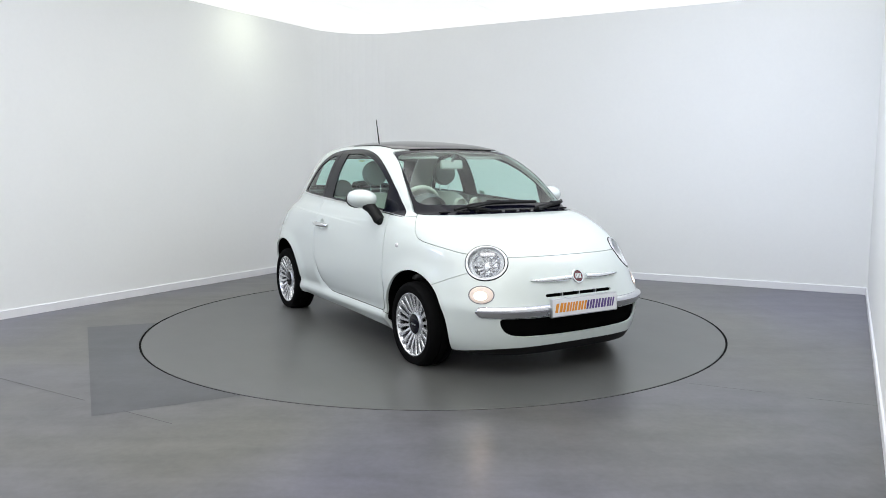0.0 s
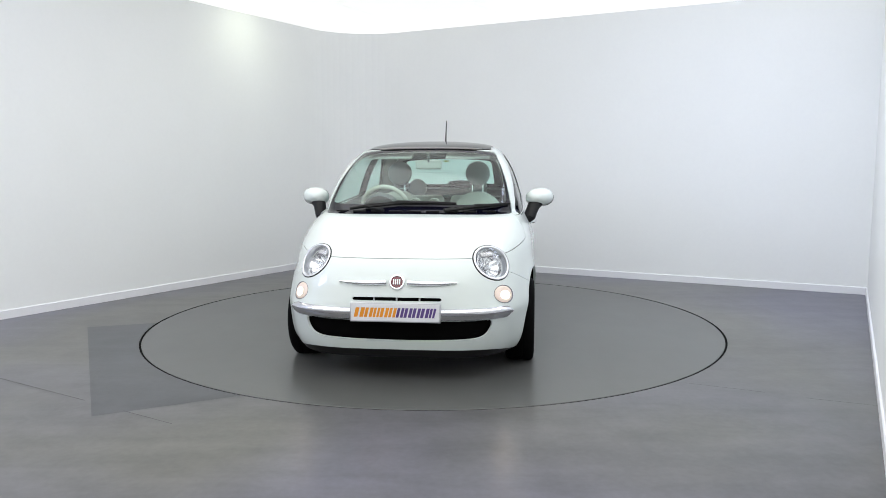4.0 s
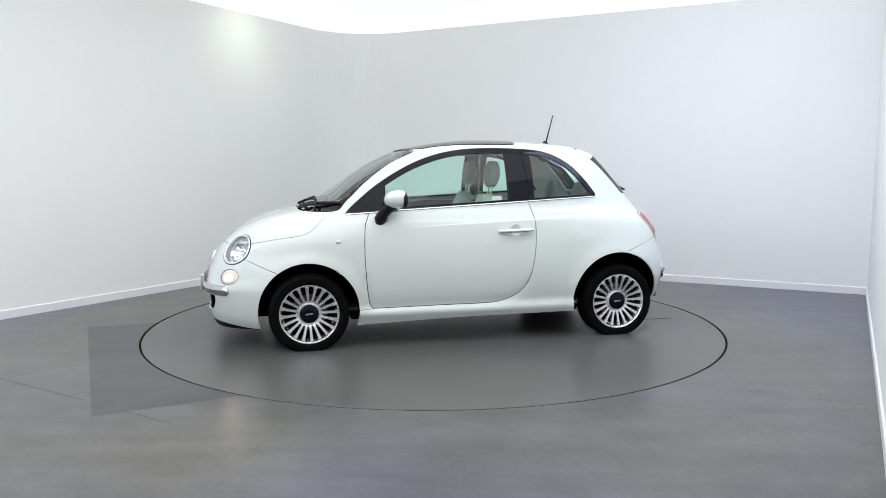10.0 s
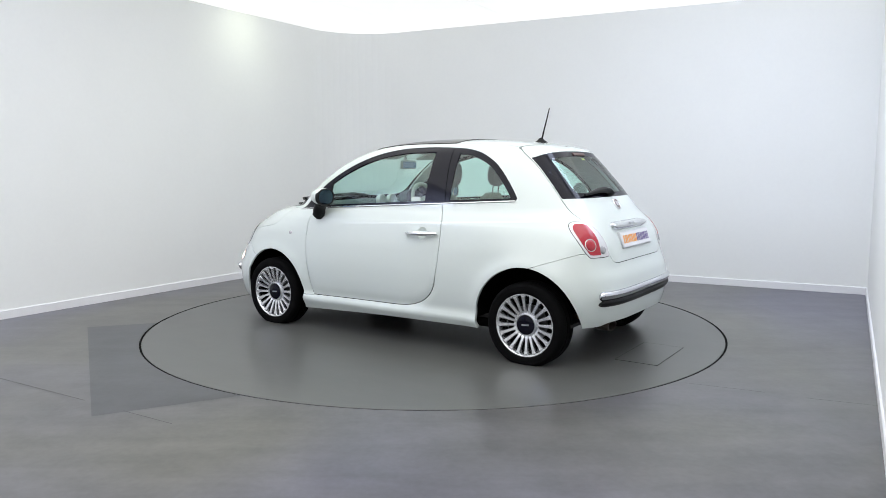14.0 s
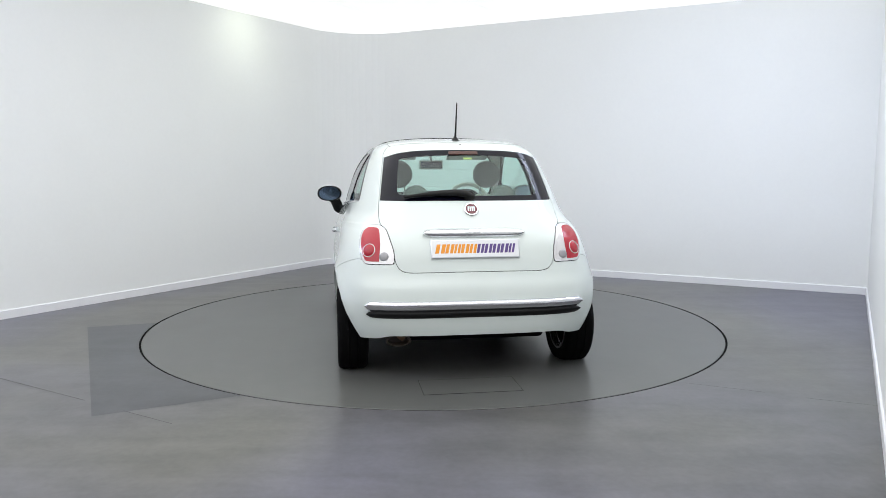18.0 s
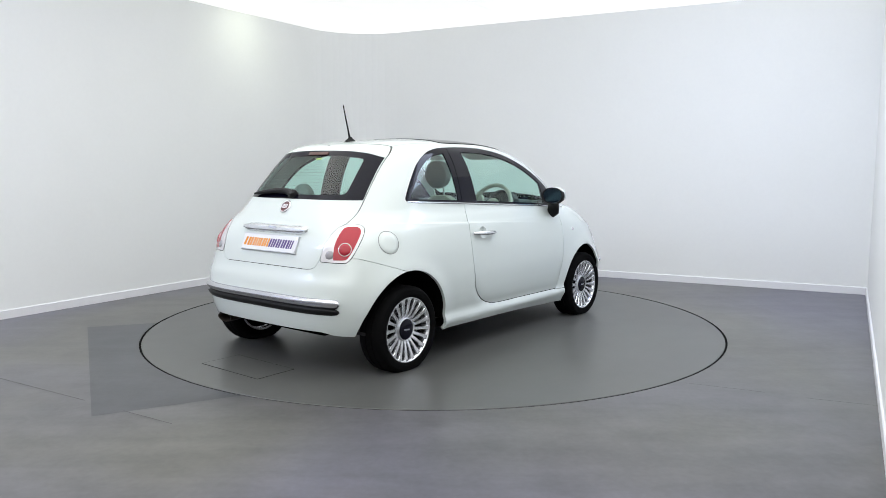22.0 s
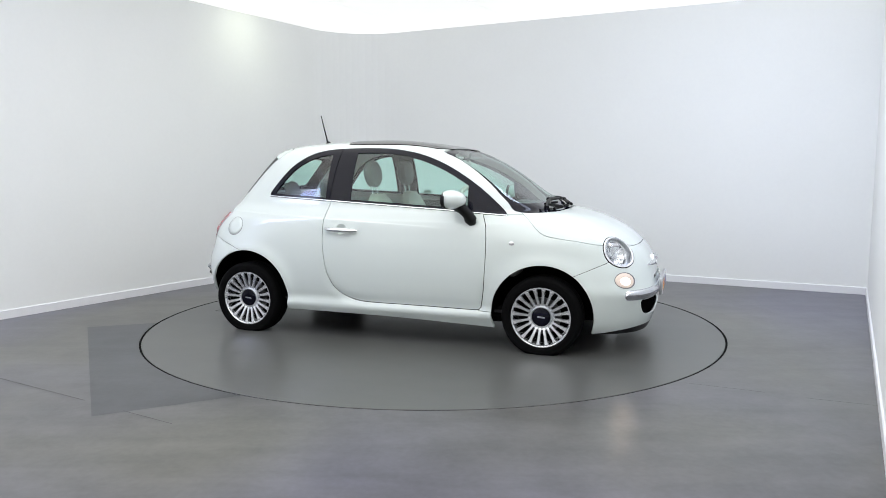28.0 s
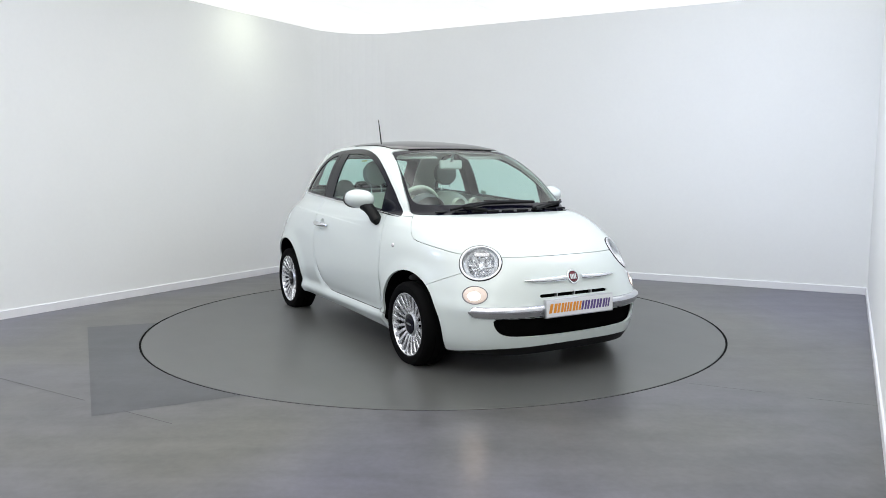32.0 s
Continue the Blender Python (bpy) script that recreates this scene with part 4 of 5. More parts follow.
def wheel(x, y, s):
    m = facing((x, s * y, WHEEL_Z), (0, s, 0)) @ Matrix.Rotation(radians(4 if s > 0 else -5), 4, "Z")
    bm = bmesh.new()
    lathe(bm, [(0.180, -0.080), (0.186, 0.020), (0.188, 0.060), (0.193, 0.078), (0.199, 0.084), (0.2045, 0.084), (0.207, 0.079), (0.204, 0.072), (0.197, 0.060), (0.195, -0.080), (0.180, -0.080)], m, 64)
    rim = part("wheel", bm, ALLOY, car, "multi-spoke silver alloy wheel", smooth=True)
    bm = bmesh.new()
    lathe(bm, [(0.196, -0.080), (0.225, -0.093), (0.252, -0.091), (0.268, -0.080), (0.275, -0.062), (0.2758, -0.030), (0.270, -0.028), (0.270, -0.022), (0.276, -0.020),
               (0.276, 0.020), (0.270, 0.022), (0.270, 0.028), (0.2758, 0.030), (0.275, 0.062), (0.268, 0.079), (0.254, 0.090), (0.249, 0.0915), (0.244, 0.0905), (0.230, 0.0935),
               (0.214, 0.0905), (0.207, 0.086), (0.203, 0.080), (0.196, 0.070)], m, 72)
    for v in bm.verts:
        v.co.z = max(v.co.z, 0.0015)
    part("tyre", bm, RUBBER, rim, "black rubber tyre", smooth=True)
    for i in range(20):
        sp = new("spoke", SPOKE)
        sp.parent = rim
        sp.matrix_basis = m @ Matrix.Rotation(2 * math.pi * i / 20, 4, "Z")
    bm = bmesh.new()
    lathe(bm, [(0.0, 0.048), (0.078, 0.048), (0.090, 0.052), (0.092, 0.045), (0.070, 0.030), (0.0, 0.030)], m, 48)
    part("hub", bm, ALLOY, rim, smooth=True)
    bm = bmesh.new()
    lathe(bm, [(0.071, 0.046), (0.0715, 0.060), (0.069, 0.063), (0.065, 0.062), (0.064, 0.050)], m, 48)
    part("hub_ring", bm, SATIN, rim, smooth=True)
    bm = bmesh.new()
    lathe(bm, [(0.065, 0.052), (0.064, 0.060), (0.050, 0.0655), (0.025, 0.0675), (0.0, 0.068)], m, 48)
    part("hub_cap", bm, BLACK_GLOSS, rim, "dark grey hub cap", smooth=True)
    bm = bmesh.new()
    box(bm, -0.026, 0.026, -0.0045, 0.0045, 0.0655, 0.0695, 0.001, m)
    part("cap_mark", bm, SATIN, rim)
    bm = bmesh.new()
    lathe(bm, [(0.178, -0.030), (0.178, -0.034), (0.0, -0.034), (0.0, -0.030), (0.178, -0.030)], m, 48)
    part("brake_shield", bm, LINER, rim)
    bm = bmesh.new()
    lathe(bm, [(0.060, 0.010), (0.125, 0.010), (0.125, -0.010), (0.060, -0.010)], m, 48)
    part("brake_disc", bm, BRAKE, rim, smooth=True)
    bm = bmesh.new()
    box(bm, -0.145, -0.075, -0.06, 0.06, -0.02, 0.026, 0.008, m)
    part("brake_caliper", bm, LINER, rim)


for s in (1, -1):
    wheel(AXLE_F[0], 0.714, s)
    wheel(-1.143, 0.716, s)
    # wheel housings
    for (cx, cz), r in ((AXLE_F, ARCH_F), (AXLE_R, ARCH_R)):
        bm = bmesh.new()
        n = 28
        a0 = -0.02
        arc = [(cx + (r + 0.003) * math.cos(a0 + (math.pi - 2 * a0) * i / n), cz + (r + 0.003) * math.sin(a0 + (math.pi - 2 * a0) * i / n)) for i in range(n + 1)]
        inn = [bm.verts.new((x, s * 0.46, z)) for x, z in arc]
        out = []
        for x, z in arc:
            out.append(bm.verts.new((x, s * (float(side_y(np.clip(x, -1.62, 1.62), max(z, 0.2))) - 0.008), z)))
        for i in range(n):
            bm.faces.new((inn[i], inn[i + 1], out[i + 1], out[i]))
        bm.faces.new(inn)
        part("wheel_housing", bm, LINER, car, smooth=False)

# ---- lamps
for s in (1, -1):
    mir = s < 0
    bezel = skin_disc("headlamp", LAMP_C, LAMP_N, (LAMP_R + 0.001, LAMP_R, LAMP_R - 0.003, LAMP_R - 0.008, LAMP_R - 0.0135, LAMP_R - 0.016, LAMP_R - 0.018),
                      (-0.012, 0.002, 0.0045, 0.006, 0.004, -0.004, -0.03), LAMP_BEZEL, car, "round clear headlamp with a bright bezel", mirror=mir, wide=LAMP_WIDE)
    skin_disc("lamp_seal", LAMP_C, LAMP_N, (LAMP_R + 0.004, LAMP_R + 0.003, LAMP_R - 0.002), (-0.008, 0.0015, 0.004), BLACK_PLASTIC, bezel, mirror=mir, wide=LAMP_WIDE)
    flip = Matrix.Diagonal((1, s, 1, 1))
    c = LAMP_C - LAMP_N * 0.028
    m = flip @ facing(c, LAMP_N)
    bm = bmesh.new()
    lathe(bm, [(0.106, 0.035), (0.103, 0.012), (0.098, 0.000), (0.092, 0.002), (0.090, 0.010)], m, 48)
    part("lamp_dish", bm, SATIN, bezel, smooth=True)
    bm = bmesh.new()
    rows = []
    for r, h in ((0.089, 0.008), (0.078, -0.010), (0.060, -0.026), (0.038, -0.037), (0.016, -0.042)):
        rows.append([bm.verts.new(m @ Vector((r * math.cos(math.pi * i / 12), r * math.sin(math.pi * i / 12), h + (0.003 if i % 2 else 0.0)))) for i in range(24)])
    for p, q in zip(rows, rows[1:]):
        for i in range(24):
            bm.faces.new((p[i], p[(i + 1) % 24], q[(i + 1) % 24], q[i]))
    bm.faces.new(rows[-1])
    part("reflector", bm, REFLECTOR, bezel, "faceted chrome reflector")
    bm = bmesh.new()
    lathe(bm, [(0.014, -0.036), (0.014, 0.006), (0.011, 0.014), (0.0, 0.016)], m @ Matrix.Translation((0.0, -0.006, 0)), 24)
    part("bulb", bm, CHROME, bezel, smooth=True)
    bm = bmesh.new()
    box(bm, -0.048, 0.048, 0.050, 0.080, 0.000, 0.016, 0.007, m)
    part("indicator", bm, SILVER_LENS, bezel, "clear indicator block", smooth=True)
    bm = bmesh.new()
    lathe(bm, [(0.086, 0.006), (0.0905, 0.010), (0.0905, 0.015), (0.087, 0.017), (0.084, 0.010)], m, 48)
    part("lamp_ring", bm, LAMP_BEZEL, bezel, smooth=True)
    skin_disc("lens", LAMP_C, LAMP_N, (0.0, 0.03, 0.06, 0.085, 0.101), (0.010, 0.0095, 0.008, 0.005, 0.001), LENS, bezel, "clear lamp glass", mirror=mir, wide=LAMP_WIDE)
    fog = skin_disc("running_lamp", FOG_C, FOG_N, (0.0, 0.02, 0.038, 0.047, 0.0505), (0.006, 0.0055, 0.0045, 0.002, -0.006), FOG_GLOW, car, "lit warm white running lamp", mirror=mir, wide=FOG_WIDE)
    skin_disc("lamp_rim", FOG_C, FOG_N, (FOG_R + 0.001, FOG_R, FOG_R - 0.005), (-0.008, 0.003, -0.004), BAR_DARK, fog, mirror=mir, wide=FOG_WIDE)
    skin_disc("lamp_bulb", FOG_C + Vector((0.0, 0.004, -0.004)), FOG_N, (0.0, 0.014, 0.026), (0.0080, 0.0075, 0.0050), FOG_BULB, fog, mirror=mir, wide=FOG_WIDE)
    bm = bmesh.new()
    bmesh.ops.create_uvsphere(bm, u_segments=20, v_segments=12, radius=1.0, matrix=Matrix.Translation((0.943, s * 0.788, 0.748)) @ Matrix.Diagonal((0.019, 0.008, 0.014, 1)))
    part("side_repeater", bm, SILVER_LENS, car, "small clear side indicator", smooth=True)

# tail lamps: a bright surround, the red field, a round stop lamp and a reversing lamp
tail_u = lambda v: np.stack([0.6 * v[:, 0] + 0.8 * v[:, 1], v[:, 2]], 1)
tail_d = distance(TAIL)
RED = outline([(-0.415, 0.900, 1), (-0.350, 0.901), (-0.325, 0.885), (-0.325, 0.85), (-0.360, 0.770), (-0.392, 0.722), (-0.412, 0.712), (-0.478, 0.712, 1), (-0.470, 0.80), (-0.440, 0.87)])
inner_faces, surround = skin.split(tail, lambda v: tail_d(tail_u(v)) + 0.016)
red_faces, clear_faces = skin.split(inner_faces, lambda v: distance(RED)(tail_u(v)))
TAIL_N = Vector((-0.80, 0.55, 0.22)).normalized()
for s, side in ((1, "left"), (-1, "right")):
    mir = s < 0
    lamp = panel("tail_lamp", skin, surround, SILVER_LENS, car, side, 0.02, 0.003, "red and clear tail lamp with a silver surround")
    panel("red_lens", skin, red_faces, RED_LENS, lamp, side, 0.01, 0.006, "red lens")
    panel("clear_lens", skin, clear_faces, SILVER_LENS, lamp, side, 0.01, 0.004, "clear lens")
    skin_disc("stop_lamp_ring", Vector((-1.485, 0.606, 0.770)), TAIL_N, (0.041, 0.040, 0.037, 0.036), (0.004, 0.0085, 0.0085, 0.004), SILVER_LENS, lamp, mirror=mir)
    skin_disc("stop_lamp", Vector((-1.485, 0.606, 0.770)), TAIL_N, (0.0, 0.02, 0.035, 0.038), (0.013, 0.012, 0.009, 0.005), RED_LENS, lamp, mirror=mir)
    skin_disc("reversing_lamp", Vector((-1.540, 0.528, 0.738)), TAIL_N, (0.0, 0.014, 0.024, 0.027), (0.011, 0.010, 0.008, 0.003), SMOKE_LENS, lamp, mirror=mir)

# ---- bright trim, grilles and plates
strip("chrome_bar", True, -0.660, 0.660, 0.4105, 0.0355, 0.024, BAR_CHROME, front_bumper, "bright chrome bumper bar", taper=70, n=110, rows=11)
strip("chrome_bar", False, -0.644, 0.644, 0.4600, 0.0300, 0.024, BAR_CHROME, back_bumper, "bright chrome bumper bar", taper=70, n=110)
strip("black_strip", False, -0.640, 0.640, 0.4120, 0.0215, 0.017, BLACK_PLASTIC, back_bumper, "black plastic lower half of the bumper bar", taper=34, n=90)
for s in (1, -1):
    bm = bmesh.new()
    line, rad = [], []
    for i in range(17):
        y = 0.062 + (0.352 - 0.062) * i / 16
        z = 0.590 - 0.004 * math.sin(math.pi * i / 16)
        line.append((float(front_x(y, z)) + 0.008, s * y, z))
        rad.append(0.0145 * (1 - (i / 16.6) ** 3) + 0.002)
    tube(bm, line, rad, 12)
    part("nose_trim", bm, CHROME, front_bumper, "chrome nose whisker", smooth=True)

panel("lower_grille", skin, grille, LINER, front_bumper, depth=0.004, lift=-0.035, label="black lower air intake")
for k in range(6):
    z = 0.270 + 0.018 * k
    half_w = 0.50 - 0.05 * max(0, 3 - k) / 3
    bm = bmesh.new()
    line = [(float(front_x(y, z)) - 0.030, y, z) for y in np.linspace(-half_w, half_w, 25)]
    tube(bm, line, 0.004, 6)
    part("grille_slat", bm, LINER, front_bumper)
for y in (-0.135, 0.0, 0.135):
    bm = bmesh.new()
    box(bm, 1.825, 1.848, y - 0.004, y + 0.004, 0.487, 0.507, 0.001)
    part("slot_rib", bm, SATIN, front_bumper)

_, lip = skin.split(skin.f, lambda v: v[:, 0] - 1.49)
lip, _ = skin.split(lip, lambda v: v[:, 2] - LOWER(v[:, 0]) - 0.004)
panel("front_lip", skin, lip, BLACK_PLASTIC, car, depth=0.02, lift=-0.003, label="black plastic lower lip")


def mark_shapes(m, parent, w0):
    """Two runs of slanted plain bars in orange and violet, a row of coloured shapes on the plate."""
    x, h, lean = w0, 0.0275, 0.013
    for mat, widths in ((ORANGE, (0.060, 0.051, 0.040, 0.051, 0.045)), (PURPLE, (0.045, 0.048, 0.048, 0.050, 0.038))):
        for wd in widths:
            a, b = x, x + wd - 0.005
            bar = (wd - 0.005) * 0.40
            for p, q, y0, y1 in ((a, a + bar, -h, h), (b - bar, b, -h, h)):
                bm = bmesh.new()
                bm.faces.new([bm.verts.new(m @ Vector((u + lean * v / (2 * h), v, 0.0062))) for u, v in ((p, y0), (q, y0), (q, y1), (p, y1))])
                part("coloured_bar", bm, mat, parent)
            x += wd


def plate(m, parent, w_, h_):
    bm = bmesh.new()
    box(bm, -w_ / 2, w_ / 2, -h_ / 2, h_ / 2, -0.018, 0.004, 0.004, m)
    p = part("number_plate", bm, SATIN, parent, "white plate with a row of coloured shapes", smooth=True)
    bm = bmesh.new()
    box(bm, -w_ / 2 + 0.007, w_ / 2 - 0.007, -h_ / 2 + 0.007, h_ / 2 - 0.007, 0.003, 0.0055, 0.0, m)
    part("plate_face", bm, PLATE, p)
    mark_shapes(m, p, -0.236)


plate(facing((1.899, 0, 0.426), (1, 0, 0.05)), front_bumper, 0.532, 0.114)
plate(facing((float(REAR(0.783)) - 0.010, 0, 0.783), (-0.92, 0, 0.34)), tailgate, 0.532, 0.114)
strip("tailgate_grip", False, -0.305, 0.305, 0.873, 0.027, 0.034, CHROME, tailgate, "chrome grip over the plate", taper=10)
bm = bmesh.new()
for k in range(3):
    lathe(bm, [(0.011, 0.0), (0.011, 0.003), (0.0, 0.004)], facing((float(REAR(0.88)) - 0.034, 0.024 * (k - 1), 0.882), (-0.9, 0, 0.4)) @ Matrix.Diagonal((1.2, 0.8, 1, 1)), 16)
part("grip_mark", bm, SATIN, tailgate, smooth=True)


def badge(m, parent, size):
    bm = bmesh.new()
    lathe(bm, [(1.0 * size, -0.004), (1.0 * size, 0.006), (0.93 * size, 0.010), (0.78 * size, 0.010), (0.74 * size, 0.006)], m @ Matrix.Diagonal((1, 1, 1, 1)), 40)
    b = part("badge", bm, CHROME, parent, "round red badge in a chrome ring", smooth=True)
    bm = bmesh.new()
    lathe(bm, [(0.76 * size, 0.004), (0.72 * size, 0.008), (0.0, 0.010)], m, 40)
    part("badge_field", bm, BADGE_RED, b, smooth=True)
    for k in range(4):
        bm = bmesh.new()
        x0 = (-0.48 + 0.26 * k) * size
        box(bm, x0, x0 + 0.15 * size, -0.34 * size, 0.34 * size, 0.008, 0.0125, 0.001, m)
        part("badge_bar", bm, LAMP_BEZEL, b)


badge(facing((1.824, 0, 0.592), (0.93, 0, 0.36)), front_bumper, 0.046)
badge(facing((float(REAR(1.005)) - 0.001, 0, 1.005), (-0.83, 0, 0.56)), tailgate, 0.046)

# fuel flap, on the right side alone
skin_disc("fuel_flap", FUEL_C, Vector((-0.15, 0.95, 0.25)).normalized(), (0.0, 0.04, FUEL_R - 0.004, FUEL_R - 0.002), (0.0014, 0.0014, 0.0012, -0.002), PAINT, car, "round white fuel flap", mirror=True)
skin_disc("flap_joint", FUEL_C, Vector((-0.15, 0.95, 0.25)).normalized(), (FUEL_R - 0.0028, FUEL_R + 0.0006), (0.0018, 0.0018), TRIM, car, mirror=True)

# ---- door furniture
for s, side in ((1, "left"), (-1, "right")):
    d = doors[side]
    bm = bmesh.new()
    line, rad = [], []
    for i in range(15):
        t = i / 14
        x = -0.205 - 0.258 * t
        y = float(side_y(x, 0.806)) + 0.008 + 0.026 * math.sin(math.pi * t) ** 0.6
        line.append((x, s * y, 0.801 + 0.008 * t))
        rad.append(0.020 * (math.sin(math.pi * min(max(t, 0.03), 0.97)) ** 0.25))
    tube(bm, line, rad, 12, 0.9)
    part("door_handle", bm, CHROME, d, "chrome door handle", smooth=True)
    skin_disc("handle_recess", HANDLE_C, HANDLE_N, (0.0, 0.016, 0.030, 0.039, HANDLE_R + 0.001), (-0.022, -0.021, -0.014, -0.004, -0.0004), PAINT, d, mirror=s < 0)
    # bright strip along the foot of the side glass
    for name, x0, x1, owner in (("waist_strip", 0.890, -0.438, d), ("waist_strip", -0.446, -0.995, car)):
        bm = bmesh.new()
        line = []
        for i in range(31):
            x = x0 + (x1 - x0) * i / 30
            z = float(np.interp(x, [-0.978, -0.446, 0.486, 0.890], [1.0385, 1.011, 0.959, 0.9315]))
            line.append((x, s * (float(side_y(x, z)) + 0.001), z))
        tube(bm, line, 0.0068, 8)
        part(name, bm, CHROME, owner, "thin chrome waist strip", smooth=True)
    # mirror
    bm = bmesh.new()
    rows = []
    seg, rings = 28, 12
    for k in range(rings + 1):
        t = k / rings
        x = 0.506 + 0.150 * t
        sc = (1 - t**2.3) ** 0.5 if t < 1 else 0.03
        sc *= 0.90 + 0.10 * math.sin(min(t / 0.3, 1) * math.pi / 2)
        sc = max(sc, 0.03)
        row = []
        for i in range(seg):
            a = 2 * math.pi * i / seg
            cy, cz = math.cos(a), math.sin(a)
            q = (abs(cy) ** 2.3 + abs(cz) ** 2.3) ** (-1 / 2.3)
            yy = 0.848 + 0.104 * q * cy * sc - 0.016 * t
            zz = 1.038 + (0.070 if cz > 0 else 0.064) * q * cz * sc + 0.004 * (yy - 0.848) / 0.09
            row.append(bm.verts.new((x - 0.10 * (yy - 0.848) * (1 - t) - 0.02 * t, s * yy, zz)))
        rows.append(row)
    for a, b in zip(rows, rows[1:]):
        for i in range(seg):
            bm.faces.new((a[i], a[(i + 1) % seg], b[(i + 1) % seg], b[i]))
    bm.faces.new(rows[0])
    bm.faces.new(rows[-1])
    shell = part("door_mirror", bm, PAINT, d, "white rounded door mirror on a black foot", smooth=True)
    bm = bmesh.new()
    ring_o = []
    for r_, xx in ((0.965, 0.526), (0.945, 0.502), (0.925, 0.498), (0.84, 0.498), (0.81, 0.503)):
        ring_o.append([bm.verts.new((xx - 0.10 * 0.104 * r_ * q_, s * (0.848 + 0.104 * r_ * q_), 1.038 + 0.067 * r_ * w_)) for q_, w_ in
                       ((math.cos(2 * math.pi * i / seg) * (abs(math.cos(2 * math.pi * i / seg)) ** 2.3 + abs(math.sin(2 * math.pi * i / seg)) ** 2.3) ** (-1 / 2.3),
                         math.sin(2 * math.pi * i / seg) * (abs(math.cos(2 * math.pi * i / seg)) ** 2.3 + abs(math.sin(2 * math.pi * i / seg)) ** 2.3) ** (-1 / 2.3)) for i in range(seg))])
    for a, b in zip(ring_o, ring_o[1:]):
        for i in range(seg):
            bm.faces.new((a[i], a[(i + 1) % seg], b[(i + 1) % seg], b[i]))
    part("mirror_rim", bm, BLACK_PLASTIC, shell, smooth=True)
    bm = bmesh.new()
    vs = []
    for i in range(seg):
        a = 2 * math.pi * i / seg
        q = (abs(math.cos(a)) ** 2.3 + abs(math.sin(a)) ** 2.3) ** (-1 / 2.3)
        vs.append(bm.verts.new((0.5020 - 0.10 * 0.104 * 0.82 * q * math.cos(a), s * (0.848 + 0.104 * 0.82 * q * math.cos(a)), 1.038 + 0.067 * 0.82 * q * math.sin(a))))
    bm.faces.new(vs)
    part("mirror_glass", bm, MIRROR, shell, "mirror glass")
    bm = bmesh.new()
    tube(bm, [(0.655, s * 0.755, 0.872), (0.650, s * 0.770, 0.900), (0.632, s * 0.785, 0.940), (0.600, s * 0.800, 0.975), (0.575, s * 0.815, 1.000)],
         [0.030, 0.050, 0.046, 0.046, 0.056], 16, 0.8)
    part("mirror_foot", bm, BLACK_PLASTIC, shell, "black mirror foot", smooth=True)
    # trim card inside the door
    card = [f for f in door if all(0.40 < skin.v[i][2] < 0.985 for i in f)]
    panel("door_trim", skin, card, TRIM, d, side, 0.004, -0.060, "grey inner door trim")
    # triangle post behind the mirror
    bm = bmesh.new()
    tube(bm, [(0.612, s * (float(side_y(0.612, 0.97)) - 0.012), 0.965), (0.606, s * (float(side_y(0.606, 1.13)) - 0.012), 1.135)], 0.008, 8)
    part("window_post", bm, BLACK_PLASTIC, d)
bm = bmesh.new()
vs = [bm.verts.new((x, float(side_y(x, z)) - 0.006, z)) for x, z in ((-0.178, 1.018), (-0.250, 1.022), (-0.250, 1.052), (-0.178, 1.048))]
bm.faces.new(vs)
part("sticker", bm, STICKER, doors["left"], "small pale sticker on the glass")

# ---- wipers, aerial, exhaust
def on_screen(y, z, lift):
    return (float(front_x(y, z)) + lift * 0.6, y, z + lift * 0.8)


for name, blade, arm in (("wiper", [(-0.445, 0.966), (-0.28, 0.992), (-0.09, 1.003), (0.10, 1.004), (0.279, 1.000)], [(-0.20, 0.956), (-0.34, 0.975), (-0.09, 1.003)]),
                         ("wiper", [(0.20, 0.962), (0.30, 0.974), (0.45, 0.984), (0.56, 0.992), (0.635, 0.998)], [(0.21, 0.955), (0.34, 0.972), (0.46, 0.985)])):
    bm = bmesh.new()
    tube(bm, [on_screen(y, z, 0.017) for y, z in blade], [0.008, 0.010, 0.012, 0.011, 0.008], 8, 1.2)
    b = part(name, bm, BLACK_PLASTIC, car, "black windscreen wiper", smooth=True)
    bm = bmesh.new()
    tube(bm, [on_screen(y, z, 0.020 - 0.001 * i) for i, (y, z) in enumerate(arm)], [0.012, 0.010, 0.008], 8)
    part("wiper_arm", bm, BLACK_PLASTIC, b, smooth=True)
    bm = bmesh.new()
    tube(bm, [on_screen(blade[2][0] - 0.05, blade[2][1] + 0.002, 0.020), on_screen(blade[2][0] + 0.05, blade[2][1] + 0.002, 0.020)], 0.014, 8)
    part("wiper_clip", bm, BLACK_PLASTIC, b, smooth=True)
# scuttle slats between bonnet and glass
for y in np.linspace(-0.5, 0.5, 9):
    bm = bmesh.new()
    x = float(front_x(y, 0.962))
    box(bm, x - 0.012, x + 0.004, y - 0.045, y + 0.045, 0.958, 0.970, 0.003)
    part("scuttle_slat", bm, BLACK_PLASTIC, windscreen)
bm = bmesh.new()
line = [(float(rear_x(y, z)) - 0.022, y, z) for y, z in ((-0.02, 1.080), (0.02, 1.098), (0.08, 1.106), (0.18, 1.104), (0.30, 1.092), (0.40, 1.080))]
tube(bm, line, [0.018, 0.026, 0.026, 0.021, 0.016, 0.008], 12, 0.8)
rw = part("rear_wiper", bm, BLACK_PLASTIC, tailgate, "black rear wiper", smooth=True)
bm = bmesh.new()
lathe(bm, [(0.034, -0.02), (0.033, 0.012), (0.026, 0.022), (0.0, 0.026)], facing((float(rear_x(0.0, 1.083)), 0.0, 1.083), (-0.78, 0, 0.62)), 24)
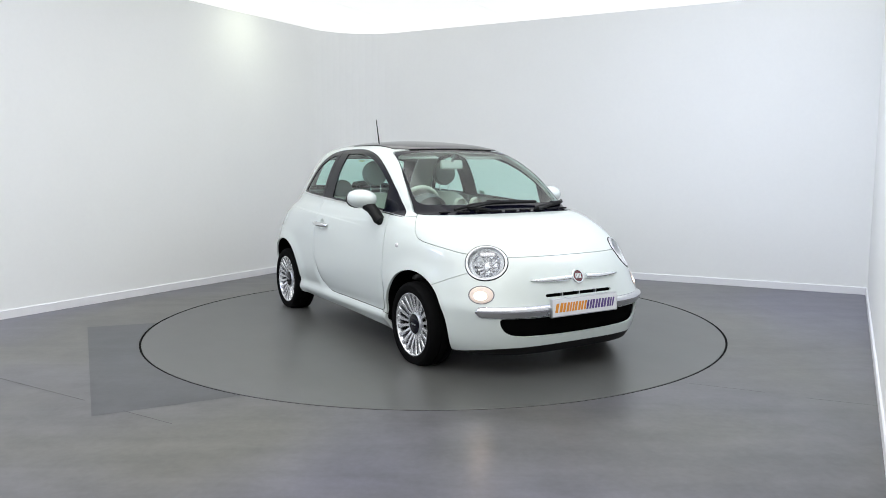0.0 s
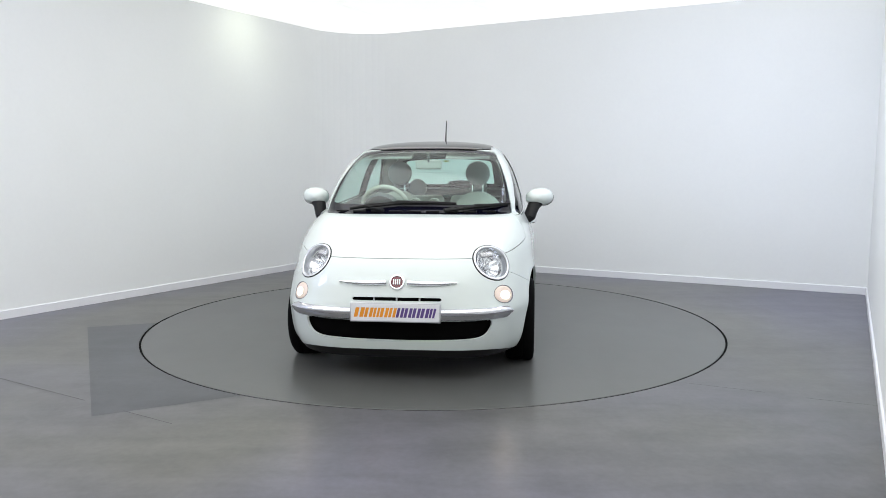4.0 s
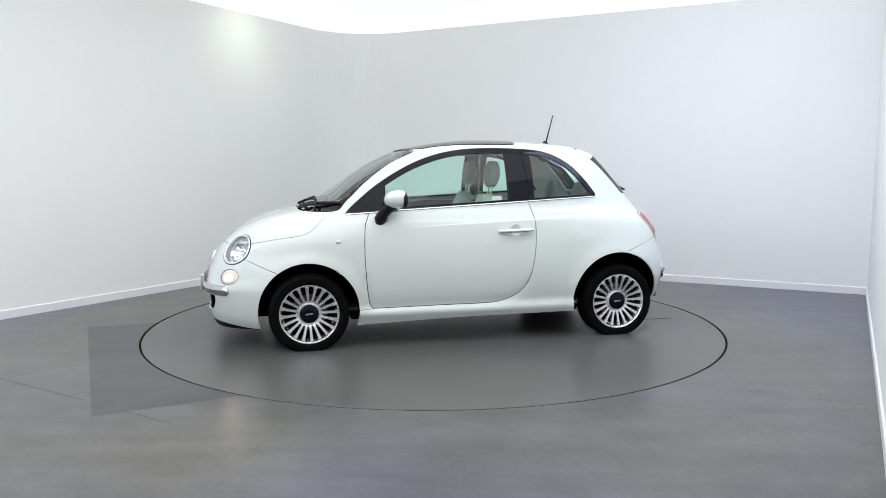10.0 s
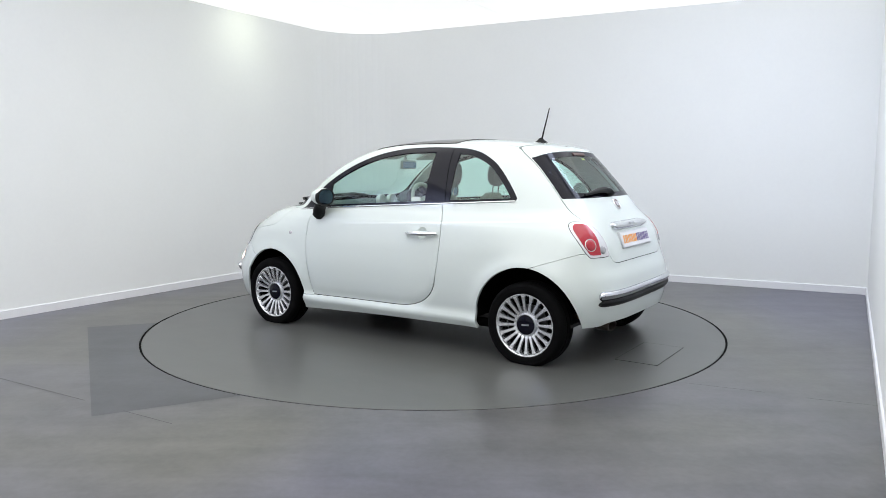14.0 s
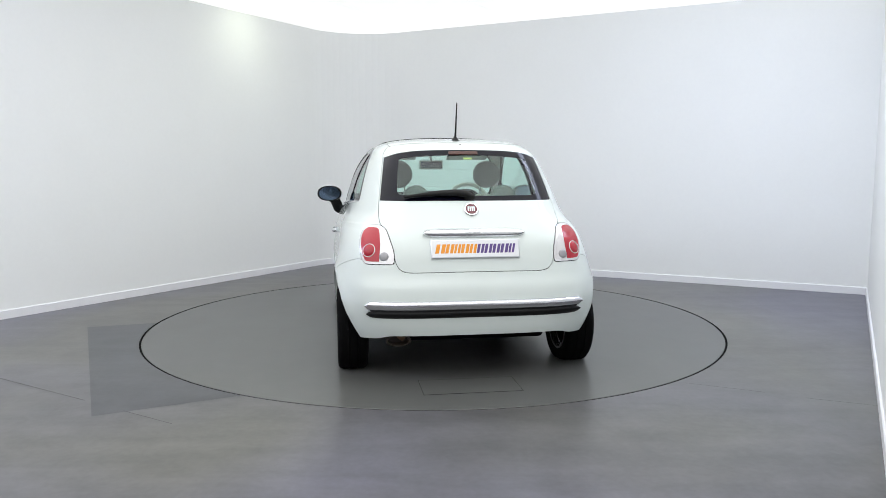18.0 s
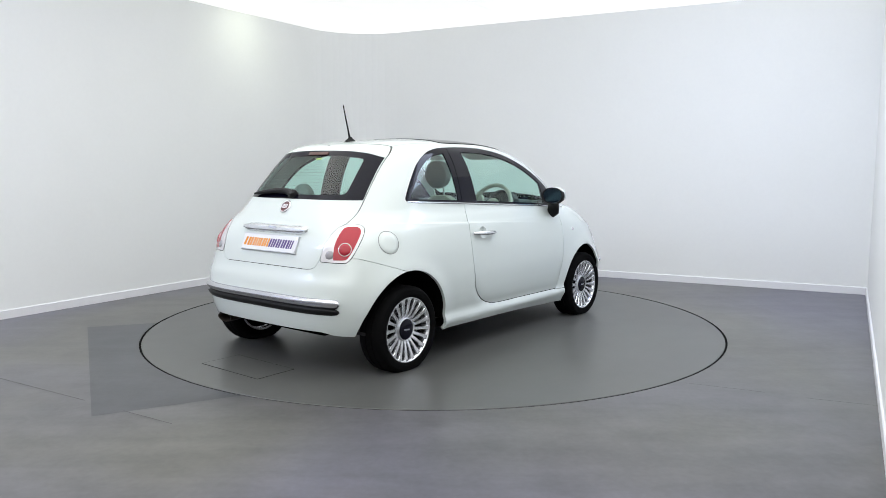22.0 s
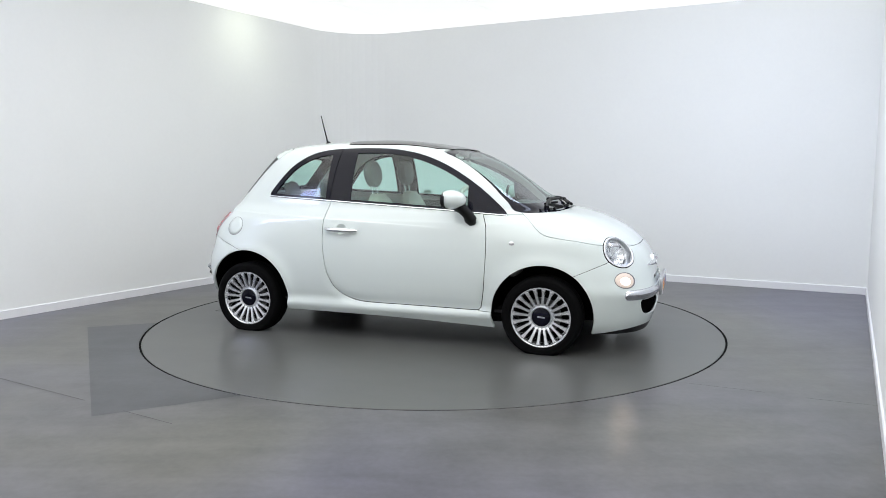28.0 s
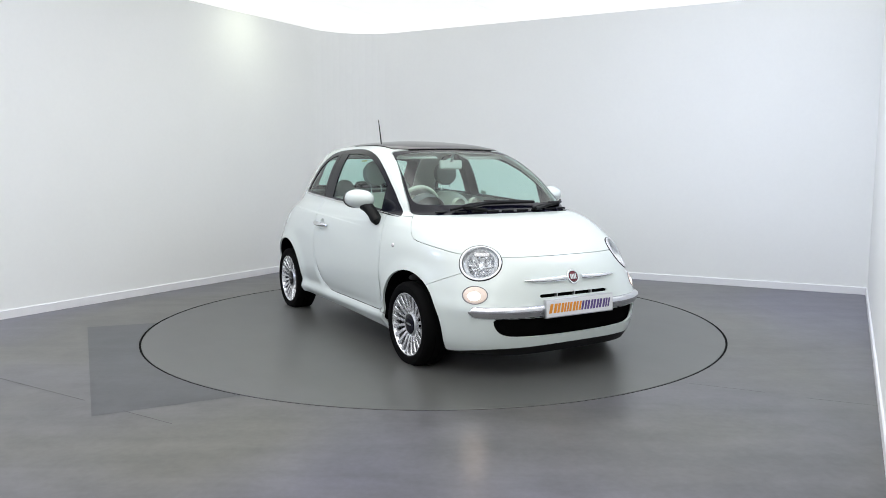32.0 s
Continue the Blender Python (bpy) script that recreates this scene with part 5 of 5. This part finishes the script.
part("wiper_hub", bm, BLACK_PLASTIC, tailgate, smooth=True)
bm = bmesh.new()
lathe(bm, [(0.006, -0.004), (0.006, 0.002), (0.0, 0.003)], facing((-1.045, 0, 1.4045), (-0.35, 0, 0.93)), 12)
part("washer_jet", bm, BLACK_PLASTIC, tailgate)
bm = bmesh.new()
lathe(bm, [(0.036, 0.0), (0.030, 0.008), (0.016, 0.020), (0.009, 0.034), (0.0, 0.036)], Matrix.Translation((-0.842, 0, 1.437)) @ Matrix.Diagonal((1.5, 0.72, 1, 1)), 24)
aerial = part("aerial", bm, BLACK_PLASTIC, car, "black rod aerial on the roof", smooth=True)
bm = bmesh.new()
tube(bm, [(-0.848, 0, 1.455), (-0.866, 0, 1.53), (-0.885, 0, 1.60), (-0.906, 0, 1.685)], [0.0075, 0.0055, 0.0048, 0.0038], 8)
part("rod", bm, BLACK_PLASTIC, aerial, smooth=True)
bm = bmesh.new()
ex = [(-1.30, 0.42, 0.275), (-1.45, 0.44, 0.262), (-1.52, 0.45, 0.255)]
tube(bm, ex, [0.05, 0.045, 0.036], 16, 0.8)
silencer = part("exhaust", bm, RUST, car, "rusty exhaust with a dull oval tip", smooth=True)
bm = bmesh.new()
lathe(bm, [(0.030, 0.0), (0.032, 0.10), (0.028, 0.10), (0.026, 0.02), (0.0, 0.018)], facing((-1.50, 0.46, 0.250), (-1, 0, 0)) @ Matrix.Diagonal((2.3, 1.0, 1, 1)), 28)
part("exhaust_tip", bm, EXH_TIP, silencer, smooth=True)

# ---- under the floor
bm = bmesh.new()
box(bm, -0.86, 0.86, -0.70, 0.70, 0.185, 0.24, 0.02)
box(bm, 0.86, 1.70, -0.44, 0.44, 0.18, 0.26, 0.03)
box(bm, -1.52, -0.86, -0.44, 0.44, 0.225, 0.30, 0.03)
box(bm, -1.50, -1.42, -0.60, 0.60, 0.30, 0.36, 0.02)
part("underbody", bm, LINER, car)
bm = bmesh.new()
tube(bm, [(-1.15, -0.60, WHEEL_Z), (-1.15, 0.60, WHEEL_Z)], 0.03, 12)
part("rear_axle", bm, LINER, car)
for k in range(9):
    z = 1.120 + 0.021 * k
    bm = bmesh.new()
    half_w = 0.385 - 0.012 * k / 8
    tube(bm, [(float(rear_x(y, z)) + 0.004, y, z) for y in np.linspace(-half_w, half_w, 15)], 0.0006, 4)
    part("heater_wire", bm, TRIM, tailgate)
bm = bmesh.new()
bm.faces.new([bm.verts.new((float(rear_x(y, z)) + 0.005, y, z)) for y, z in ((-0.055, 1.309), (0.0, 1.309), (0.0, 1.321), (-0.055, 1.321))])
part("label", bm, material("yellow_label", (0.55, 0.55, 0.12), 0.5), tailgate, "small yellow label on the rear glass")


# ---------------------------------------------------------------- the cabin
roof_faces = roof_glass + roof_rear
panel("headlining", skin, roof_faces, LINING, car, depth=0.002, lift=-0.030, label="pale headlining")
pillar_faces = [f for f in body if all(skin.v[i][2] > 0.99 for i in f)]
panel("pillar_trim", skin, pillar_faces, LINING, car, depth=0.002, lift=-0.024, label="pale pillar trim")
gate_top = [f for f in gate if all(skin.v[i][2] > 0.70 for i in f)]
panel("tailgate_trim", skin, gate_top, TRIM, tailgate, depth=0.002, lift=-0.034)
bm = bmesh.new()
box(bm, -1.42, 0.95, -0.69, 0.69, 0.25, 0.27)
part("cabin_floor", bm, CARPET, car)


def seat(y):
    bm = bmesh.new()
    box(bm, -0.16, 0.34, y - 0.25, y + 0.25, 0.44, 0.58, 0.05, pose(0, 0, 0, 0, -4, 0))
    base = part("front_seat", bm, IVORY, car, "ivory and grey front seat", smooth=True)
    bm = bmesh.new()
    # the back: a rounded slab that narrows to its top
    rows = []
    for k in range(13):
        t = k / 12
        z = 0.55 + 0.50 * t
        hw = 0.245 * (1 - 0.14 * t) * (max(1 - max(t - 0.62, 0) ** 2 / 0.16, 0.05)) ** 0.5
        cx = -0.10 - 0.14 * t
        th_ = 0.075 - 0.03 * t
        row = []
        for i in range(20):
            a = 2 * math.pi * i / 20
            c_, s_ = math.cos(a), math.sin(a)
            q = (abs(c_) ** 4 + abs(s_) ** 4) ** -0.25
            row.append(bm.verts.new((cx + th_ * q * c_, y + hw * q * s_, z)))
        rows.append(row)
    for a, b in zip(rows, rows[1:]):
        for i in range(20):
            bm.faces.new((a[i], a[(i + 1) % 20], b[(i + 1) % 20], b[i]))
    bm.faces.new(rows[0][::-1])
    bm.faces.new(rows[-1])
    part("backrest", bm, IVORY, base, "ivory backrest", smooth=True)
    bm = bmesh.new()
    lathe(bm, [(0.0, -0.046), (0.075, -0.044), (0.098, -0.030), (0.104, 0.0), (0.098, 0.030), (0.075, 0.044), (0.0, 0.046)], facing((-0.280, y, 1.205), (1, 0, 0.12)), 36)
    part("headrest", bm, HEADREST, base, "round grey headrest", smooth=True)
    for dy in (-0.045, 0.045):
        bm = bmesh.new()
        tube(bm, [(-0.255, y + dy, 1.00), (-0.275, y + dy, 1.14)], 0.006, 8)
        part("headrest_post", bm, CHROME, base, smooth=True)


seat(0.335)
seat(-0.335)
bm = bmesh.new()
box(bm, -0.98, -0.58, -0.44, 0.44, 0.42, 0.60, 0.05)
bench = part("rear_seat", bm, IVORY, car, "ivory rear bench", smooth=True)
for y in (0.23, -0.23):
    bm = bmesh.new()
    box(bm, -0.06, 0.06, y - 0.20, y + 0.20, 0.0, 0.46, 0.05, pose(-0.93, 0, 0.54, 0, -10, 0))
    part("rear_backrest", bm, IVORY, bench, smooth=True)
    bm = bmesh.new()
    lathe(bm, [(0.0, -0.036), (0.068, -0.034), (0.085, -0.022), (0.090, 0.0), (0.085, 0.022), (0.068, 0.034), (0.0, 0.036)], facing((-1.02, 1.26 * y, 1.055), (1, 0, 0.2)), 36)
    part("rear_headrest", bm, HEADREST, bench, "round grey headrest", smooth=True)
bm = bmesh.new()
box(bm, -1.36, -1.06, -0.50, 0.50, 0.955, 0.975, 0.006)
part("parcel_shelf", bm, DASH_TOP, car, "dark parcel shelf", smooth=True)

# dashboard: a swept top, a pale fascia and the hooded dial
bm = bmesh.new()
rows = []
for y in np.linspace(-0.64, 0.64, 25):
    xf = float(front_x(y, 0.99)) - 0.05
    bulge = 0.02 * (1 - (y / 0.64) ** 2)
    prof = [(xf, 0.955), (xf - 0.10, 0.975 + bulge * 0.3), (xf - 0.24, 0.985 + bulge * 0.4), (0.66, 0.975), (0.62, 0.955), (0.61, 0.92)]
    rows.append([bm.verts.new((max(x, 0.60), y, z)) for x, z in prof])
for a, b in zip(rows, rows[1:]):
    for i in range(5):
        bm.faces.new((a[i], a[i + 1], b[i + 1], b[i]))
dash = part("dashboard", bm, DASH_TOP, car, "dark dashboard top over a white fascia", smooth=True)
bm = bmesh.new()
box(bm, 0.595, 0.66, -0.64, 0.64, 0.78, 0.925, 0.02)
part("fascia", bm, PAINT, dash, "glossy white fascia", smooth=True)
bm = bmesh.new()
box(bm, 0.60, 0.95, -0.66, 0.66, 0.50, 0.79, 0.03)
part("lower_dash", bm, TRIM, dash, smooth=True)
bm = bmesh.new()
lathe(bm, [(0.105, -0.02), (0.112, 0.05), (0.108, 0.075), (0.095, 0.07), (0.09, 0.03), (0.0, 0.025)], facing((0.62, -0.335, 0.965), (-1, 0, 0.22)) @ Matrix.Diagonal((1.15, 0.85, 1, 1)), 36)
part("dial_hood", bm, DASH_TOP, dash, smooth=True)
for y in (-0.07, 0.07):
    bm = bmesh.new()
    lathe(bm, [(0.045, -0.02), (0.047, 0.02), (0.036, 0.022), (0.030, 0.010), (0.0, 0.010)], facing((0.605, y, 0.985), (-1, 0, 0.1)), 24)
    part("air_vent", bm, IVORY, dash, smooth=True)
bm = bmesh.new()
box(bm, 0.50, 0.66, -0.09, 0.09, 0.60, 0.86, 0.03)
part("centre_console", bm, TRIM, dash, smooth=True)
# steering wheel
SW = facing((0.425, -0.330, 0.945), (-0.93, 0, 0.36))
bm = bmesh.new()
tube(bm, [SW @ Vector((0.178 * math.cos(a), 0.178 * math.sin(a), 0)) for a in np.linspace(0, 2 * math.pi, 49)[:-1]], 0.0165, 10, closed=True, up=(1, 0, 0.01))
sw = part("steering_wheel", bm, IVORY, car, "ivory rimmed steering wheel", smooth=True)
bm = bmesh.new()
lathe(bm, [(0.0, 0.02), (0.05, 0.018), (0.068, 0.0), (0.06, -0.05), (0.0, -0.06)], SW, 28)
part("wheel_hub", bm, IVORY, sw, smooth=True)
for a in (0, 180, 250, 290):
    bm = bmesh.new()
    tube(bm, [SW @ Vector((0.05 * math.cos(radians(a)), 0.05 * math.sin(radians(a)), -0.01)), SW @ Vector((0.172 * math.cos(radians(a)), 0.172 * math.sin(radians(a)), 0))], 0.014, 8, 0.6)
    part("wheel_spoke", bm, SATIN, sw, smooth=True)
bm = bmesh.new()
tube(bm, [SW @ Vector((0, 0, -0.05)), (0.62, -0.33, 0.87)], 0.03, 12)
part("steering_column", bm, TRIM, sw, smooth=True)
# rear-view mirror
bm = bmesh.new()
box(bm, -0.018, 0.012, -0.100, 0.100, -0.036, 0.036, 0.014, pose(0.375, 0.0, 1.278, 0, -6, 0))
rv = part("rear_view_mirror", bm, LINING, car, "pale grey interior mirror", smooth=True)
bm = bmesh.new()
box(bm, -0.0195, -0.0182, -0.090, 0.090, -0.028, 0.028, 0.0, pose(0.375, 0.0, 1.278, 0, -6, 0))
part("mirror_face", bm, MIRROR, rv)
bm = bmesh.new()
tube(bm, [(0.385, 0, 1.30), (0.415, 0, 1.365)], 0.010, 8)
part("mirror_stem", bm, HEADREST, rv, smooth=True)
for y in (0.30, -0.30):
    bm = bmesh.new()
    box(bm, -0.09, 0.09, -0.17, 0.17, -0.008, 0.008, 0.006, pose(0.31, y, 1.350, 0, 16, 0))
    part("sun_visor", bm, LINING, car, "pale folded sun visor", smooth=True)
# brake lamp strip at the top of the rear glass
bm = bmesh.new()
box(bm, -0.004, 0.004, -0.095, 0.095, -0.013, 0.013, 0.003, pose(float(REAR(1.350)) - 0.001, 0, 1.350, 0, 42, 0))
part("high_brake_lamp", bm, material("dull_red", (0.07, 0.022, 0.015), 0.3), tailgate, "dull red high brake lamp")


def motions():
    off = Matrix.Translation((CAR_OFF[0], CAR_OFF[1], 0))
    walk(platform, [(t, pose(0, 0, 0, 0, 0, a)) for t, a in SPIN])
    walk(car, [(t, pose(0, 0, 0, 0, 0, a) @ off) for t, a in SPIN])


motions()
